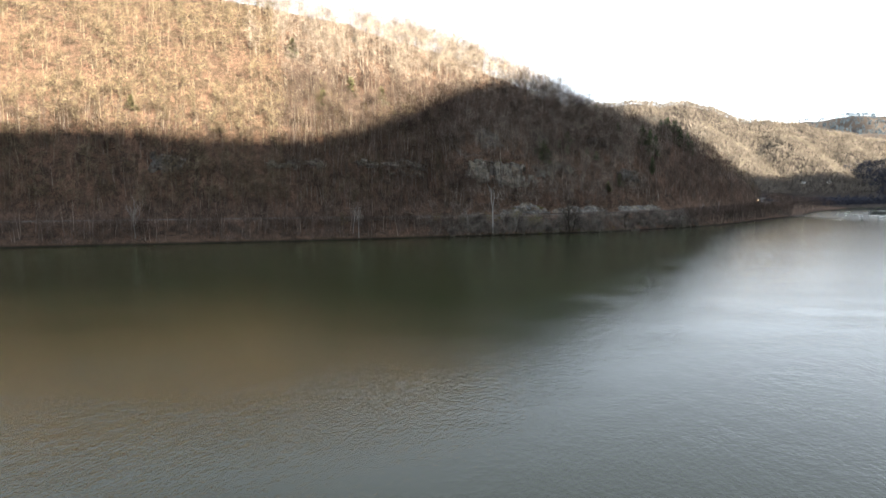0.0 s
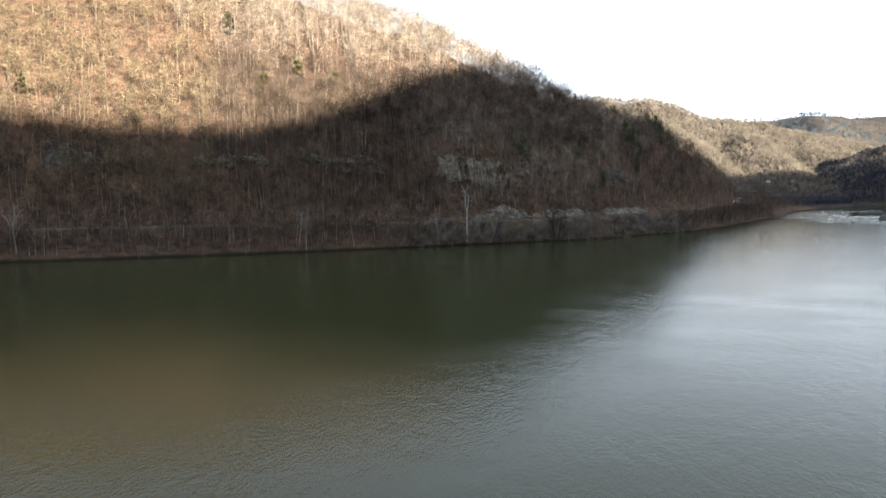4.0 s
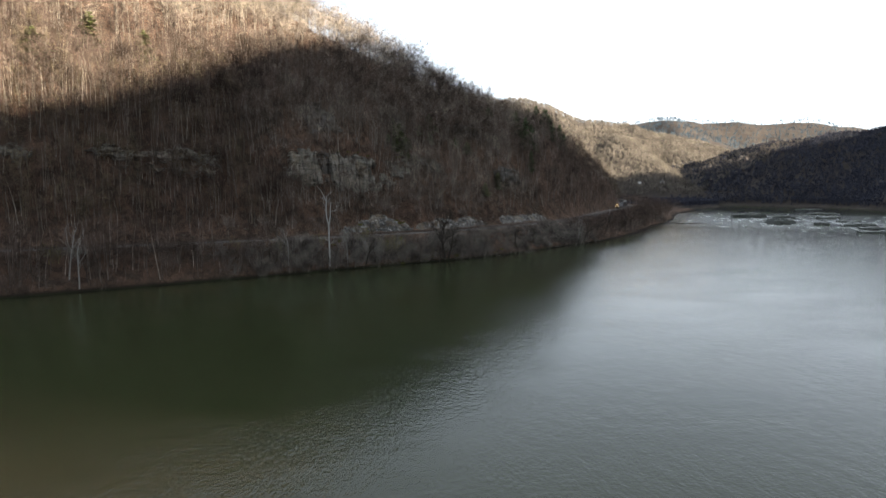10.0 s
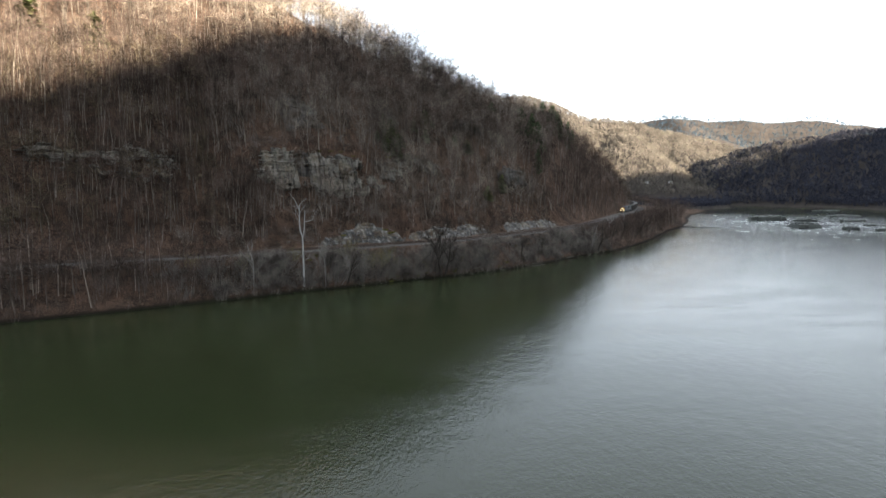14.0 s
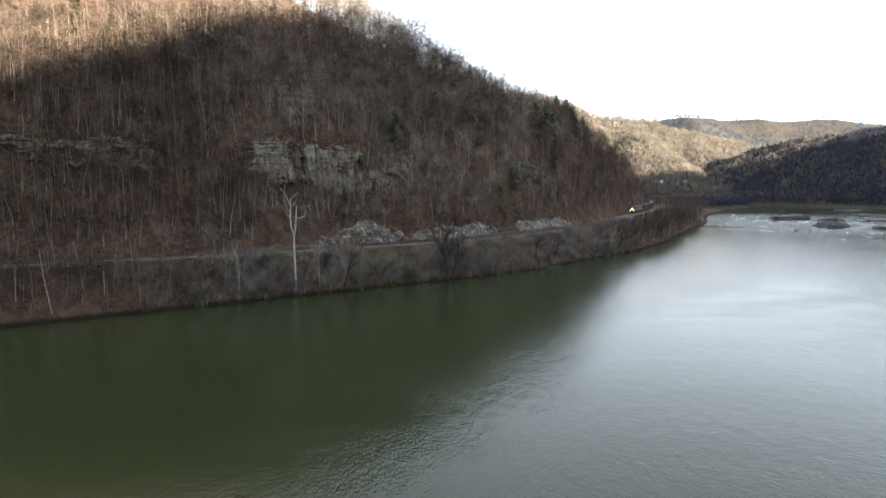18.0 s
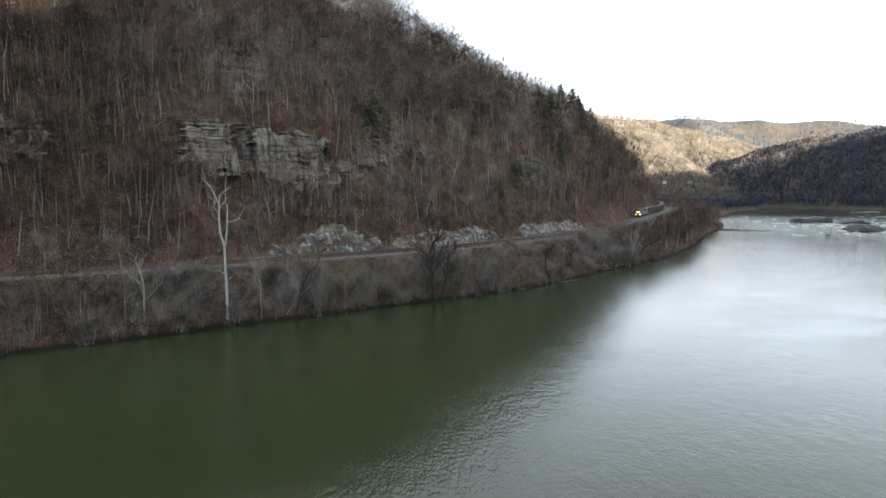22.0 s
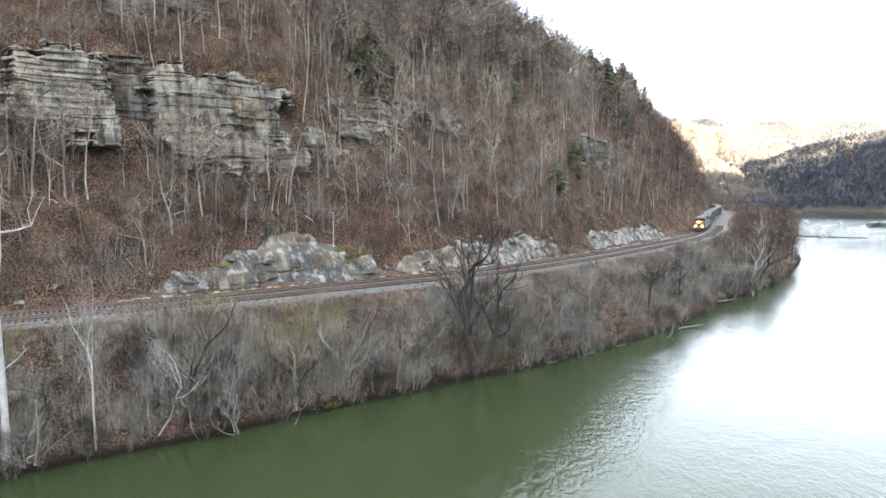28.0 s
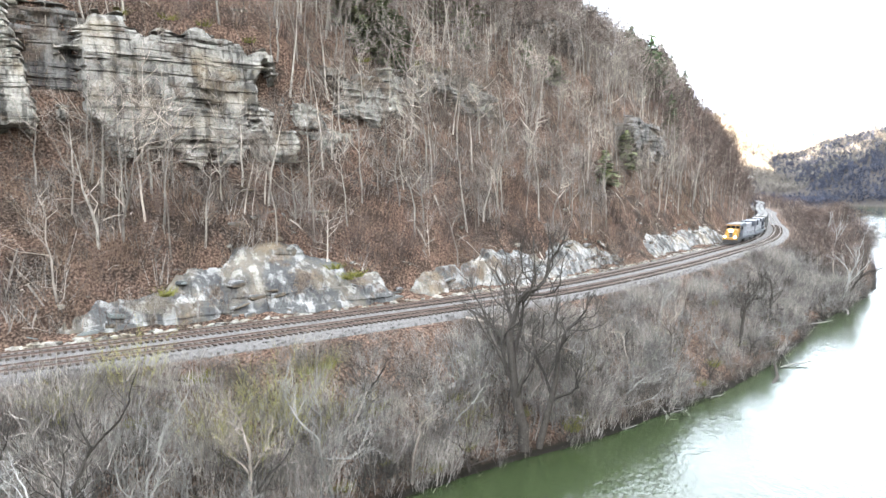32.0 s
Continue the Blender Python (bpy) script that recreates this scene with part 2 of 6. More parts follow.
# distance haze put into the twig colour as blue
HAZY_TWIG = simple("haze_tinted_woods", (0.032, 0.050, 0.070), (0.075, 0.105, 0.138), 0.01, 0.95, bump=0, island=0.3)
FAR_FLOOR = simple("far_forest_floor", (0.026, 0.023, 0.021), (0.075, 0.066, 0.060), 0.05, 0.95)
NEEDLES = simple("conifer_needles", (0.026, 0.045, 0.022), (0.085, 0.118, 0.052), 0.5, 0.8, bump=0, island=0.4)
HEMLOCK = simple("hemlock_needles", (0.032, 0.05, 0.018), (0.105, 0.135, 0.05), 0.5, 0.8, bump=0, island=0.4)
LAUREL = simple("evergreen_leaves", (0.04, 0.055, 0.014), (0.13, 0.15, 0.04), 0.6, 0.6, bump=0, island=0.4)
BUDS = simple("yellow_green_buds", (0.14, 0.13, 0.055), (0.26, 0.24, 0.10), 0.6, 0.8, bump=0, island=0.3)
ROCK = rock_material("grey_sandstone", (0.05, 0.048, 0.043), (0.32, 0.308, 0.282), (0.018, 0.017, 0.016), 1.1, 0.12, 0.50, 0.12, 0.60)
PALE_ROCK = rock_material("pale_cut_rock", (0.06, 0.06, 0.06), (0.30, 0.298, 0.292), (0.02, 0.022, 0.023), 0.9, 0.15, 0.46, 0.3, 0.57)
SEEP_ROCK = rock_material("wet_streaked_cut_rock", (0.045, 0.045, 0.046), (0.265, 0.266, 0.263), (0.016, 0.017, 0.019), 1.1, 0.15, 0.40, 0.3, 0.59)
WET_ROCK = simple("dark_river_rock", (0.02, 0.026, 0.026), (0.09, 0.10, 0.095), 0.6, 0.5, bump=0.6, dist=0.1, objrand=0.3)
MOSS = simple("yellow_moss", (0.05, 0.055, 0.014), (0.18, 0.17, 0.045), 2.0, 0.95)
BALLAST = simple("grey_ballast", (0.052, 0.05, 0.048), (0.155, 0.147, 0.14), 3.0, 0.95, bump=0.9, dist=0.08)
TIE = simple("creosoted_ties", (0.022, 0.018, 0.0155), (0.066, 0.053, 0.046), 2.0, 0.9, objrand=0.3, island=0.3)
RAIL = simple("rusty_rail", (0.065, 0.047, 0.039), (0.145, 0.106, 0.087), 1.5, 0.6, metal=0.4, bump=0.1)
FOAM = simple("white_water_foam", (0.25, 0.27, 0.28), (0.5, 0.53, 0.54), 0.6, 0.6, bump=0.6, dist=0.2, island=0.15)
LOCO_GREY = simple("pale_grey_loco_paint", (0.11, 0.115, 0.125), (0.21, 0.217, 0.228), 0.6, 0.5, bump=0.05)
LOCO_BLUE = simple("dark_blue_grey_loco_paint", (0.018, 0.021, 0.028), (0.045, 0.05, 0.062), 0.6, 0.5, bump=0.05)
LOCO_YELLOW = simple("orange_nose_paint", (0.20, 0.105, 0.016), (0.29, 0.15, 0.025), 0.8, 0.45, bump=0.05)
HOPPER = simple("grey_hopper_paint", (0.055, 0.055, 0.055), (0.14, 0.137, 0.133), 0.5, 0.75, bump=0.1, objrand=0.3)
STEEL = simple("dark_steel", (0.018, 0.018, 0.02), (0.06, 0.055, 0.05), 1.5, 0.6, metal=0.5, bump=0.1)
WALL_WHITE = simple("white_siding", (0.6, 0.6, 0.58), (0.8, 0.8, 0.78), 0.5, 0.7)
ROOF_GREY = simple("grey_roof", (0.10, 0.10, 0.105), (0.2, 0.2, 0.2), 0.5, 0.8)


def glass_material():
    m, n, l, p = nodes_of("dark_window_glass")
    p.inputs["Base Color"].default_value = (0.01, 0.012, 0.015, 1)
    p.inputs["Roughness"].default_value = 0.05
    return m


def lamp_material():
    m, n, l, p = nodes_of("headlight_glow")
    p.inputs["Base Color"].default_value = (1, 0.9, 0.7, 1)
    p.inputs["Emission Color"].default_value = (1, 0.78, 0.45, 1)
    p.inputs["Emission Strength"].default_value = 1.1
    return m


GLASS, HEADLIGHT = glass_material(), lamp_material()
rng = np.random.default_rng(7)


# ---------------------------------------------------------------- mesh tools
def mesh_of(name, verts, faces, material, smooth=False):
    """A mesh from an (n, 3) array and faces of one size, fast; or from lists of mixed faces."""
    me = bpy.data.meshes.new(name)
    if isinstance(faces, np.ndarray):
        k = faces.shape[1]
        me.vertices.add(len(verts))
        me.vertices.foreach_set("co", np.asarray(verts, np.float32).ravel())
        me.loops.add(faces.size)
        me.loops.foreach_set("vertex_index", faces.astype(np.int32).ravel())
        me.polygons.add(len(faces))
        me.polygons.foreach_set("loop_start", np.arange(0, faces.size, k, dtype=np.int32))
        me.update(calc_edges=True)
    else:
        me.from_pydata([tuple(v) for v in verts], [], faces)
    me.polygons.foreach_set("use_smooth", [smooth] * len(me.polygons))
    if isinstance(material, tuple):
        for one in material[0]:
            me.materials.append(one)
        me.polygons.foreach_set("material_index", material[1].astype(np.int32))
    else:
        me.materials.append(material)
    return me


def part(name, me, parent, label="", m=None):
    ob = new(name, me)
    ob.parent = parent
    if m is not None:
        ob.matrix_basis = m
    return tagged(ob, label) if label else ob


def tube(points, radii, sides=4):
    """A tapered tube along points: vertices and triangles."""
    pts = np.asarray(points, float)
    k = len(pts)
    t = np.gradient(pts, axis=0)
    t /= np.linalg.norm(t, axis=1)[:, None] + 1e-9
    ref = np.where(np.abs(t[:, 2:3]) > 0.9, np.array([[1.0, 0, 0]]), np.array([[0, 0, 1.0]]))
    u = np.cross(t, ref)
    u /= np.linalg.norm(u, axis=1)[:, None] + 1e-9
    w = np.cross(t, u)
    a = np.arange(sides) * 2 * math.pi / sides
    ring = u[:, None] * np.cos(a)[None, :, None] + w[:, None] * np.sin(a)[None, :, None]
    v = (pts[:, None] + ring * np.asarray(radii, float)[:, None, None]).reshape(-1, 3)
    f = []
    for i in range(k - 1):
        for j in range(sides):
            p, q = i * sides + j, i * sides + (j + 1) % sides
            f += [(p, q, q + sides), (p, q + sides, p + sides)]
    return v, np.array(f)


def joined(pieces):
    vs, fs, o = [], [], 0
    for v, f in pieces:
        vs.append(v)
        fs.append(np.asarray(f) + o)
        o += len(v)
    return np.concatenate(vs), np.concatenate(fs)


def blades(base, tip, width):
    """Thin twigs: one slim triangle each, from base to tip."""
    base, tip = np.asarray(base), np.asarray(tip)
    d = tip - base
    side = np.cross(d, rng.normal(size=d.shape))
    side *= (np.asarray(width) / (np.linalg.norm(side, axis=1) + 1e-9))[:, None] * 0.5
    v = np.stack([base - side, base + side, tip], 1).reshape(-1, 3)
    return v, np.arange(len(v)).reshape(-1, 3)


def box_piece(cx, cy, cz, sx, sy, sz, jitter=0.0, turn=0.0):
    """A worn block: eight corners, each pushed a little."""
    c = np.array([(x, y, z) for z in (-0.5, 0.5) for y in (-0.5, 0.5) for x in (-0.5, 0.5)])
    c = c * (sx, sy, sz) + rng.normal(size=(8, 3)) * jitter * np.minimum((sx, sy, sz), 1.0)
    ca, sn = math.cos(turn), math.sin(turn)
    v = np.stack([c[:, 0] * ca - c[:, 1] * sn + cx, c[:, 0] * sn + c[:, 1] * ca + cy, c[:, 2] + cz], 1)
    f = np.array([(0, 2, 3), (0, 3, 1), (4, 5, 7), (4, 7, 6), (0, 1, 5), (0, 5, 4), (2, 6, 7), (2, 7, 3), (0, 4, 6), (0, 6, 2), (1, 3, 7), (1, 7, 5)])
    return v, f


# ---------------------------------------------------------------- the plan: a railway curve, and heights by distance from it
LINE = [(-516.9, -115.2), (-447.9, -74.7), (-379.5, -33.2), (-312.3, 10.2), (-244.3, 52.2), (-174.8, 91.8), (-105.1, 131.0), (-94.6, 136.7), (-70.1, 150.0), (-42.4, 166.4), (-19.5, 182.9), (6.2, 203.7), (27.6, 227.5), (45.3, 250.3), (64.1, 275.8), (78.2, 299.3), (92.8, 328.3), (103.8, 353.7), (116.7, 382.1), (128.5, 407.6), (142.1, 436.7), (155.3, 463.1), (182.7, 530.6), (203.8, 596.9), (218.8, 669.5), (231.7, 736.5), (241.8, 807.9), (251.0, 875.4), (260.5, 945.8)]


def spline(points, step):
    p = np.array(points, float)
    q = np.vstack([2 * p[0] - p[1], p, 2 * p[-1] - p[-2]])
    out = []
    for i in range(1, len(q) - 2):
        u = np.linspace(0, 1, 24, endpoint=False)[:, None]
        a, b, c, d = q[i - 1], q[i], q[i + 1], q[i + 2]
        out.append(0.5 * (2 * b + (c - a) * u + (2 * a - 5 * b + 4 * c - d) * u ** 2 + (3 * b - a - 3 * c + d) * u ** 3))
    out = np.concatenate(out + [p[-1:]])
    run = np.r_[0, np.cumsum(np.linalg.norm(np.diff(out, axis=0), axis=1))]
    s = np.arange(0, run[-1], step)
    return np.stack([np.interp(s, run, out[:, k]) for k in (0, 1)], 1)


TRACK = spline(LINE, 1.0)
RUN = np.r_[0, np.cumsum(np.linalg.norm(np.diff(TRACK, axis=0), axis=1))]
RUN -= RUN[np.argmin(np.hypot(TRACK[:, 0] + 9.3, TRACK[:, 1] - 191.3))]
ALONG = np.gradient(TRACK, axis=0)
ALONG /= np.linalg.norm(ALONG, axis=1)[:, None]
RAIL_Z = 10.5


def plan(s, e):
    """The place s metres along the railway and e metres from its middle towards the hill."""
    s, e = np.asarray(s, float), np.asarray(e, float)
    x, y = np.interp(s, RUN, TRACK[:, 0]), np.interp(s, RUN, TRACK[:, 1])
    tx, ty = np.interp(s, RUN, ALONG[:, 0]), np.interp(s, RUN, ALONG[:, 1])
    return x - ty * e, y + tx * e


def heading(s):
    return math.atan2(np.interp(s, RUN, ALONG[:, 1]), np.interp(s, RUN, ALONG[:, 0]))


def waves(x, y, seed, n=7, lo=0.02, hi=0.3):
    """Smooth uneven ground: a sum of sines, about -1 to 1."""
    r = np.random.default_rng(seed)
    out = 0
    for i in range(n):
        fq, a, ph = lo * (hi / lo) ** (i / (n - 1)), r.uniform(0, 2 * math.pi), r.uniform(0, 6.28)
        out = out + np.sin((x * math.cos(a) + y * math.sin(a)) * fq * 6.28 + ph + 1.3 * np.sin(0.6 * fq * 6.28 * (x * math.sin(a) - y * math.cos(a)))) * (0.75 ** i)
    return out / 2.2


def shore(s):
    """How far the water's edge lies from the railway."""
    return np.interp(s, [-400, -156, -108, -81, -58, -47, -34, -17, 3, 30, 69, 92, 120, 180, 250, 294, 350, 438, 500, 560, 640], [-27, -26.5, -24, -20.5, -18, -16.2, -16.2, -15.8, -17.2, -18.5, -18.8, -21, -23.8, -27.8, -32, -36.2, -39.5, -43.5, -56, -80, -110]) + 0.5 * waves(s, s * 0, 3, 6, 0.01, 0.2)


CAP_S = [-600, -300, -170, -100, -60, 0, 40, 75, 120, 160, 210, 250, 300, 360, 520]
CAP_Z = [222, 202, 171, 153, 141, 125, 112, 99, 86, 78, 72, 68, 62, 52, 24]
SLOPE_E = [4.9, 5.6, 7.0, 9.5, 12, 14, 18, 20.5, 22.5, 28, 36, 43, 55, 75, 110, 160, 230, 400]
SLOPE_Z = [9.9, 10.2, 11.4, 14.2, 18, 21, 26.5, 30, 32.6, 39.5, 50.5, 58, 69, 87, 115, 149, 190, 250]
MAIN_Z = [9.9, 10.2, 11.4, 14.2, 18, 20.6, 23.4, 27.5, 42, 47.5, 54.5, 60.5, 71, 89, 116, 150, 190, 250]


def wall_top(s):
    """The upper edge of the blasted rock wall beside the railway."""
    return np.interp(s, [-50, -38, -30, -24, -19, -14.5, -10, -5, -2, 1, 3, 8, 11, 18, 28, 40, 46, 52, 58, 62, 65.5, 68, 85, 107, 113, 117, 122], [9.4, 10.0, 11.9, 13.3, 14.9, 16.8, 16.2, 14.0, 13.2, 11.7, 11.2, 13.0, 13.0, 14.2, 13.6, 14.9, 13.6, 11.5, 10.3, 10.0, 13.4, 14.2, 13.9, 13.2, 11.2, 9.8, 9.4])


def height(s, e):
    """The ground by place along and across the railway."""
    s, e = np.asarray(s, float), np.asarray(e, float)
    sh = shore(s)
    bank = np.interp((e - sh) / (-5.6 - sh), [-3, -0.6, -0.05, 0.0, 0.08, 0.2, 0.55, 0.9, 1.0], [-6, -3.5, -0.3, 0.0, 1.3, 2.2, 5.6, 9.2, 9.85])
    up = np.interp(e, SLOPE_E, SLOPE_Z)
    main = np.interp(e, SLOPE_E, MAIN_Z)
    wm = np.clip((s + 62) / 9, 0, 1) * np.clip((3 - s) / 9, 0, 1) + 0.7 * np.clip((s - 74) / 9, 0, 1) * np.clip((112 - s) / 9, 0, 1)
    up = up * (1 - wm) + main * wm
    top = wall_top(s) + 0.7 * waves(s, s * 0, 77, 6, 0.03, 0.4)
    brink = 5.9 + 0.70 * (top - 9.4)
    wall = np.clip((top - 10.4) / 1.2, 0, 1)
    up = np.where(e > brink, np.maximum(up, (top - 0.1 + (e - brink) * 0.55) * wall), np.minimum(up, 9.9 + (e - 4.9) * (0.4 + 1.0 * (1 - wall))))
    up = up + 11 * np.clip((s - 150) / 60, 0, 1) * np.clip((470 - s) / 90, 0, 1) * np.clip((e - 6) / 9, 0, 1)
    left = np.clip((-70 - s) / 60, 0, 1)
    up = up + left * 6 * np.clip((e - 15) / 20, 0, 1)
    cap = np.interp(s, CAP_S, CAP_Z)
    up = -np.logaddexp(-up / 7.0, -cap / 7.0) * 7.0
    up = np.minimum(up, np.maximum(cap - np.maximum(e - 150, 0) * 0.25, -8))
    z = np.where(e < -5.6, bank, np.where(e < 4.9, 9.85, np.maximum(up, 9.9)))
    x, y = plan(s, e)
    rough = np.clip((np.abs(e) - 6.0) / 8, 0, 1)
    z = z + rough * (0.35 * waves(x, y, 5, 6, 0.05, 0.5) + np.clip((e - 12) / 25, 0, 1) * 1.6 * waves(x, y, 9, 5, 0.012, 0.06)) * np.clip((e - sh) / 4 + 0.2, 0.2, 1)
    return z


def build_ground():
    s = np.r_[np.arange(-590, -130, 5.0), np.arange(-130, 150, 1.5), np.arange(150, 860, 6.0)]
    e = np.r_[np.arange(-140, -45, 10.0), np.arange(-45, -27, 3), np.arange(-27, -14, 0.8), np.arange(-14, -6, 1.5), [-5.7, -5.5, 0, 4.7, 4.95, 5.2, 5.6, 6.0, 6.5, 7.2],
              np.arange(8, 45, 1.2), np.arange(45, 100, 3), np.arange(100, 420, 12)]
    S, E = np.meshgrid(s, e, indexing="ij")
    x, y = plan(S, E)
    v = np.stack([x, y, height(S, E)], -1).reshape(-1, 3)
    i = np.arange(len(s) * len(e)).reshape(len(s), len(e))
    f = np.stack([i[:-1, :-1], i[1:, :-1], i[1:, 1:], i[:-1, 1:]], -1).reshape(-1, 4)
    tagged(new("ground", mesh_of("ground", v, f, GROUND, True)), "steep wooded hillside covered in brown leaf litter", "ground", kind="structure")


RIDGES = [  # crest points (x, y, z) and the fall of the slopes
    ([(-500, 1420, 222), (68, 1330, 209), (104, 1330, 217), (164, 1330, 206), (208, 1330, 213), (250, 1330, 203), (280, 1330, 190), (329, 1330, 174), (371, 1330, 176), (401, 1330, 169), (450, 1330, 161), (499, 1330, 148), (560, 1335, 130), (634, 1345, 115), (702, 1360, 104), (760, 1370, 70)], 0.85),
    ([(208, 1330, 211), (225, 1220, 150), (262, 1130, 80), (280, 1060, 20)], 0.75),
    ([(371, 1330, 174), (392, 1230, 122), (420, 1150, 74), (440, 1090, 20)], 0.75),
    ([(499, 1330, 146), (515, 1250, 106), (540, 1180, 62), (560, 1120, 20)], 0.75),
    ([(100, 1330, 214), (120, 1210, 150), (160, 1110, 80), (180, 1050, 20)], 0.75),
    ([(300, 2500, 276), (774, 2500, 279), (841, 2500, 286), (941, 2500, 302), (1032, 2500, 291), (1100, 2500, 280), (1201, 2500, 289), (1360, 2500, 287), (1495, 2500, 296), (1609, 2500, 288), (1812, 2520, 262), (2600, 2600, 270)], 0.35),
    ([(941, 2480, 298), (900, 2250, 262), (814, 1960, 186), (790, 1800, 110)], 0.5),
    ([(658, 1900, 208), (745, 1900, 186), (814, 1900, 181), (866, 1900, 174), (918, 1900, 160), (988, 1900, 146), (1100, 1900, 100)], 0.5),
    # its last two crest points are out of view, added to shade hill and plain
    ([(498, 1180, 44), (520, 1170, 56), (545, 1160, 67), (583, 1130, 87), (619, 1100, 97), (650, 1070, 105), (693, 1030, 113), (736, 1000, 120), (860, 880, 165), (980, 700, 238), (1000, 330, 380)], 0.6),
    # unseen ridge behind the camera, crest set to cast the shadow on the hillside
    ([(1000, 330, 380), (800, 20, 330), (620, -69, 345), (543, -138, 333), (485, -197, 320), (470, -212, 312), (447, -235, 297), (425, -257, 284), (408, -274, 272), (395, -288, 264), (365, -304, 261), (309, -331, 264), (228, -369, 264), (60, -470, 238), (-200, -620, 220), (-600, -800, 210)], 0.72),
]


def far_height(x, y):
    z = np.where(y > np.interp(x, [-600, 150, 290, 350, 420, 480, 600, 760, 1200], [760, 690, 720, 780, 850, 985, 1000, 900, 800]), 2.5, -6.0)
    for crest, fall in RIDGES:
        c = np.array(crest, float)
        best = np.full(x.shape, -1e9)
        for a, b in zip(c[:-1], c[1:]):
            d = b - a
            u = np.clip(((x - a[0]) * d[0] + (y - a[1]) * d[1]) / (d[0] ** 2 + d[1] ** 2), 0, 1)
            dist = np.hypot(x - a[0] - u * d[0], y - a[1] - u * d[1])
            best = np.maximum(best, a[2] + u * d[2] - fall * np.maximum(np.sqrt(dist ** 2 + 400) - 20, 0))
        z = np.maximum(z, best)
    hill = np.clip((z - 8) / 60, 0, 1)
    return z + hill * (9 * waves(x, y, 21, 6, 0.0015, 0.012) + 3 * waves(x, y, 22, 4, 0.01, 0.03)) * np.clip(np.hypot(x, y) / 900 - 0.4, 0.1, 1)


def build_far():
    xs, ys = np.r_[np.arange(-2600, -200, 60.0), np.arange(-200, 1300, 20.0), np.arange(1300, 3400, 50.0)], np.r_[np.arange(-1500, 600, 40.0), np.arange(600, 1800, 20.0), np.arange(1800, 4300, 40.0)]
    X, Y = np.meshgrid(xs, ys, indexing="ij")
    Z = far_height(X, Y)
    keep = ~((X < 300) & (Y > -200) & (Y < 700) & (X > -500))
    Z = np.where(keep, Z, -9)
    v = np.stack([X, Y, Z], -1).reshape(-1, 3)
    i = np.arange(X.size).reshape(X.shape)
    f = np.stack([i[:-1, :-1], i[1:, :-1], i[1:, 1:], i[:-1, 1:]], -1).reshape(-1, 4)
    tagged(new("far_hills", mesh_of("far_hills", v, f, FAR_FLOOR, True)), "distant wooded hills beyond the river bend, plus unseen ridges added for shade", "hills", kind="structure")
    w = np.array([(-3000, -1600, 0), (4000, -1600, 0), (4000, 4600, 0), (-3000, 4600, 0)], float)
    tagged(new("water", mesh_of("water", w, np.array([(0, 1, 2, 3)]), WATER)), "wide calm greenish river reflecting sky and hillside", "river", kind="structure")


build_ground()
build_far()


# ---------------------------------------------------------------- trees
def bare_tree(seed, limbs=9, twigs=5, subs=2, sides=4, start=0.34, spread=1.0, lean=0.07, wide=0.008):
    """A leafless tree one metre high: a bent trunk, limbs that curve upwards, and sprays of twigs, as (trunk, crown)."""
    r = np.random.default_rng(seed)
    lx, ly = r.normal(size=2) * lean
    zs = np.linspace(0, 1, 7)
    px, py = lx * zs ** 1.4 + np.cumsum(r.normal(size=7) * 0.011), ly * zs ** 1.4 + np.cumsum(r.normal(size=7) * 0.011)
    spine = np.stack([px - px[0], py - py[0], zs * 0.95], 1)
    spine[0, 2] = -0.04
    trunk = tube(spine, wide * np.array([1.3, 1, 0.85, 0.66, 0.45, 0.25, 0.06]), sides)
    pieces, b0, t0, w0 = [], [], [], []
    for i in range(limbs):
        z = start + (0.9 - start) * (i + r.uniform(0, 0.9)) / limbs
        o = np.array([np.interp(z, zs, spine[:, k]) for k in range(3)])
        a, up = r.uniform(0, 6.28), r.uniform(0.2, 0.95)
        ln = spread * (0.13 + 0.27 * (1 - z) ** 0.6) * r.uniform(0.65, 1.25)
        d = np.array([math.cos(a) * math.cos(up), math.sin(a) * math.cos(up), math.sin(up)])
        p1 = o + d * ln * 0.5 + r.normal(size=3) * 0.015
        p2 = o + d * ln * 0.9 + np.array([0, 0, ln * 0.32]) + r.normal(size=3) * 0.03
        pieces.append(tube([o, p1, p2], np.array([0.5, 0.32, 0.1]) * wide * (1.3 - z * 0.7), 3))
        for j in range(twigs):
            u = r.uniform(0.15, 1)
            q = o + (p1 - o) * u * 2 if u < 0.5 else p1 + (p2 - p1) * (u * 2 - 1)
            e = q + (d * 0.5 + r.normal(size=3) * 0.5 + np.array([0, 0, 0.45])) * (0.05 + ln * 0.36) * r.uniform(0.6, 1.2)
            b0.append(q), t0.append(e), w0.append(wide * 0.34)
            for k in range(subs):
                q2 = q + (e - q) * r.uniform(0.25, 0.9)
                b0.append(q2), t0.append(q2 + (e - q) * 0.45 + r.normal(size=3) * (0.02 + ln * 0.13)), w0.append(wide * 0.24)
    pieces.append(blades(b0, t0, w0))
    return trunk, joined(pieces)


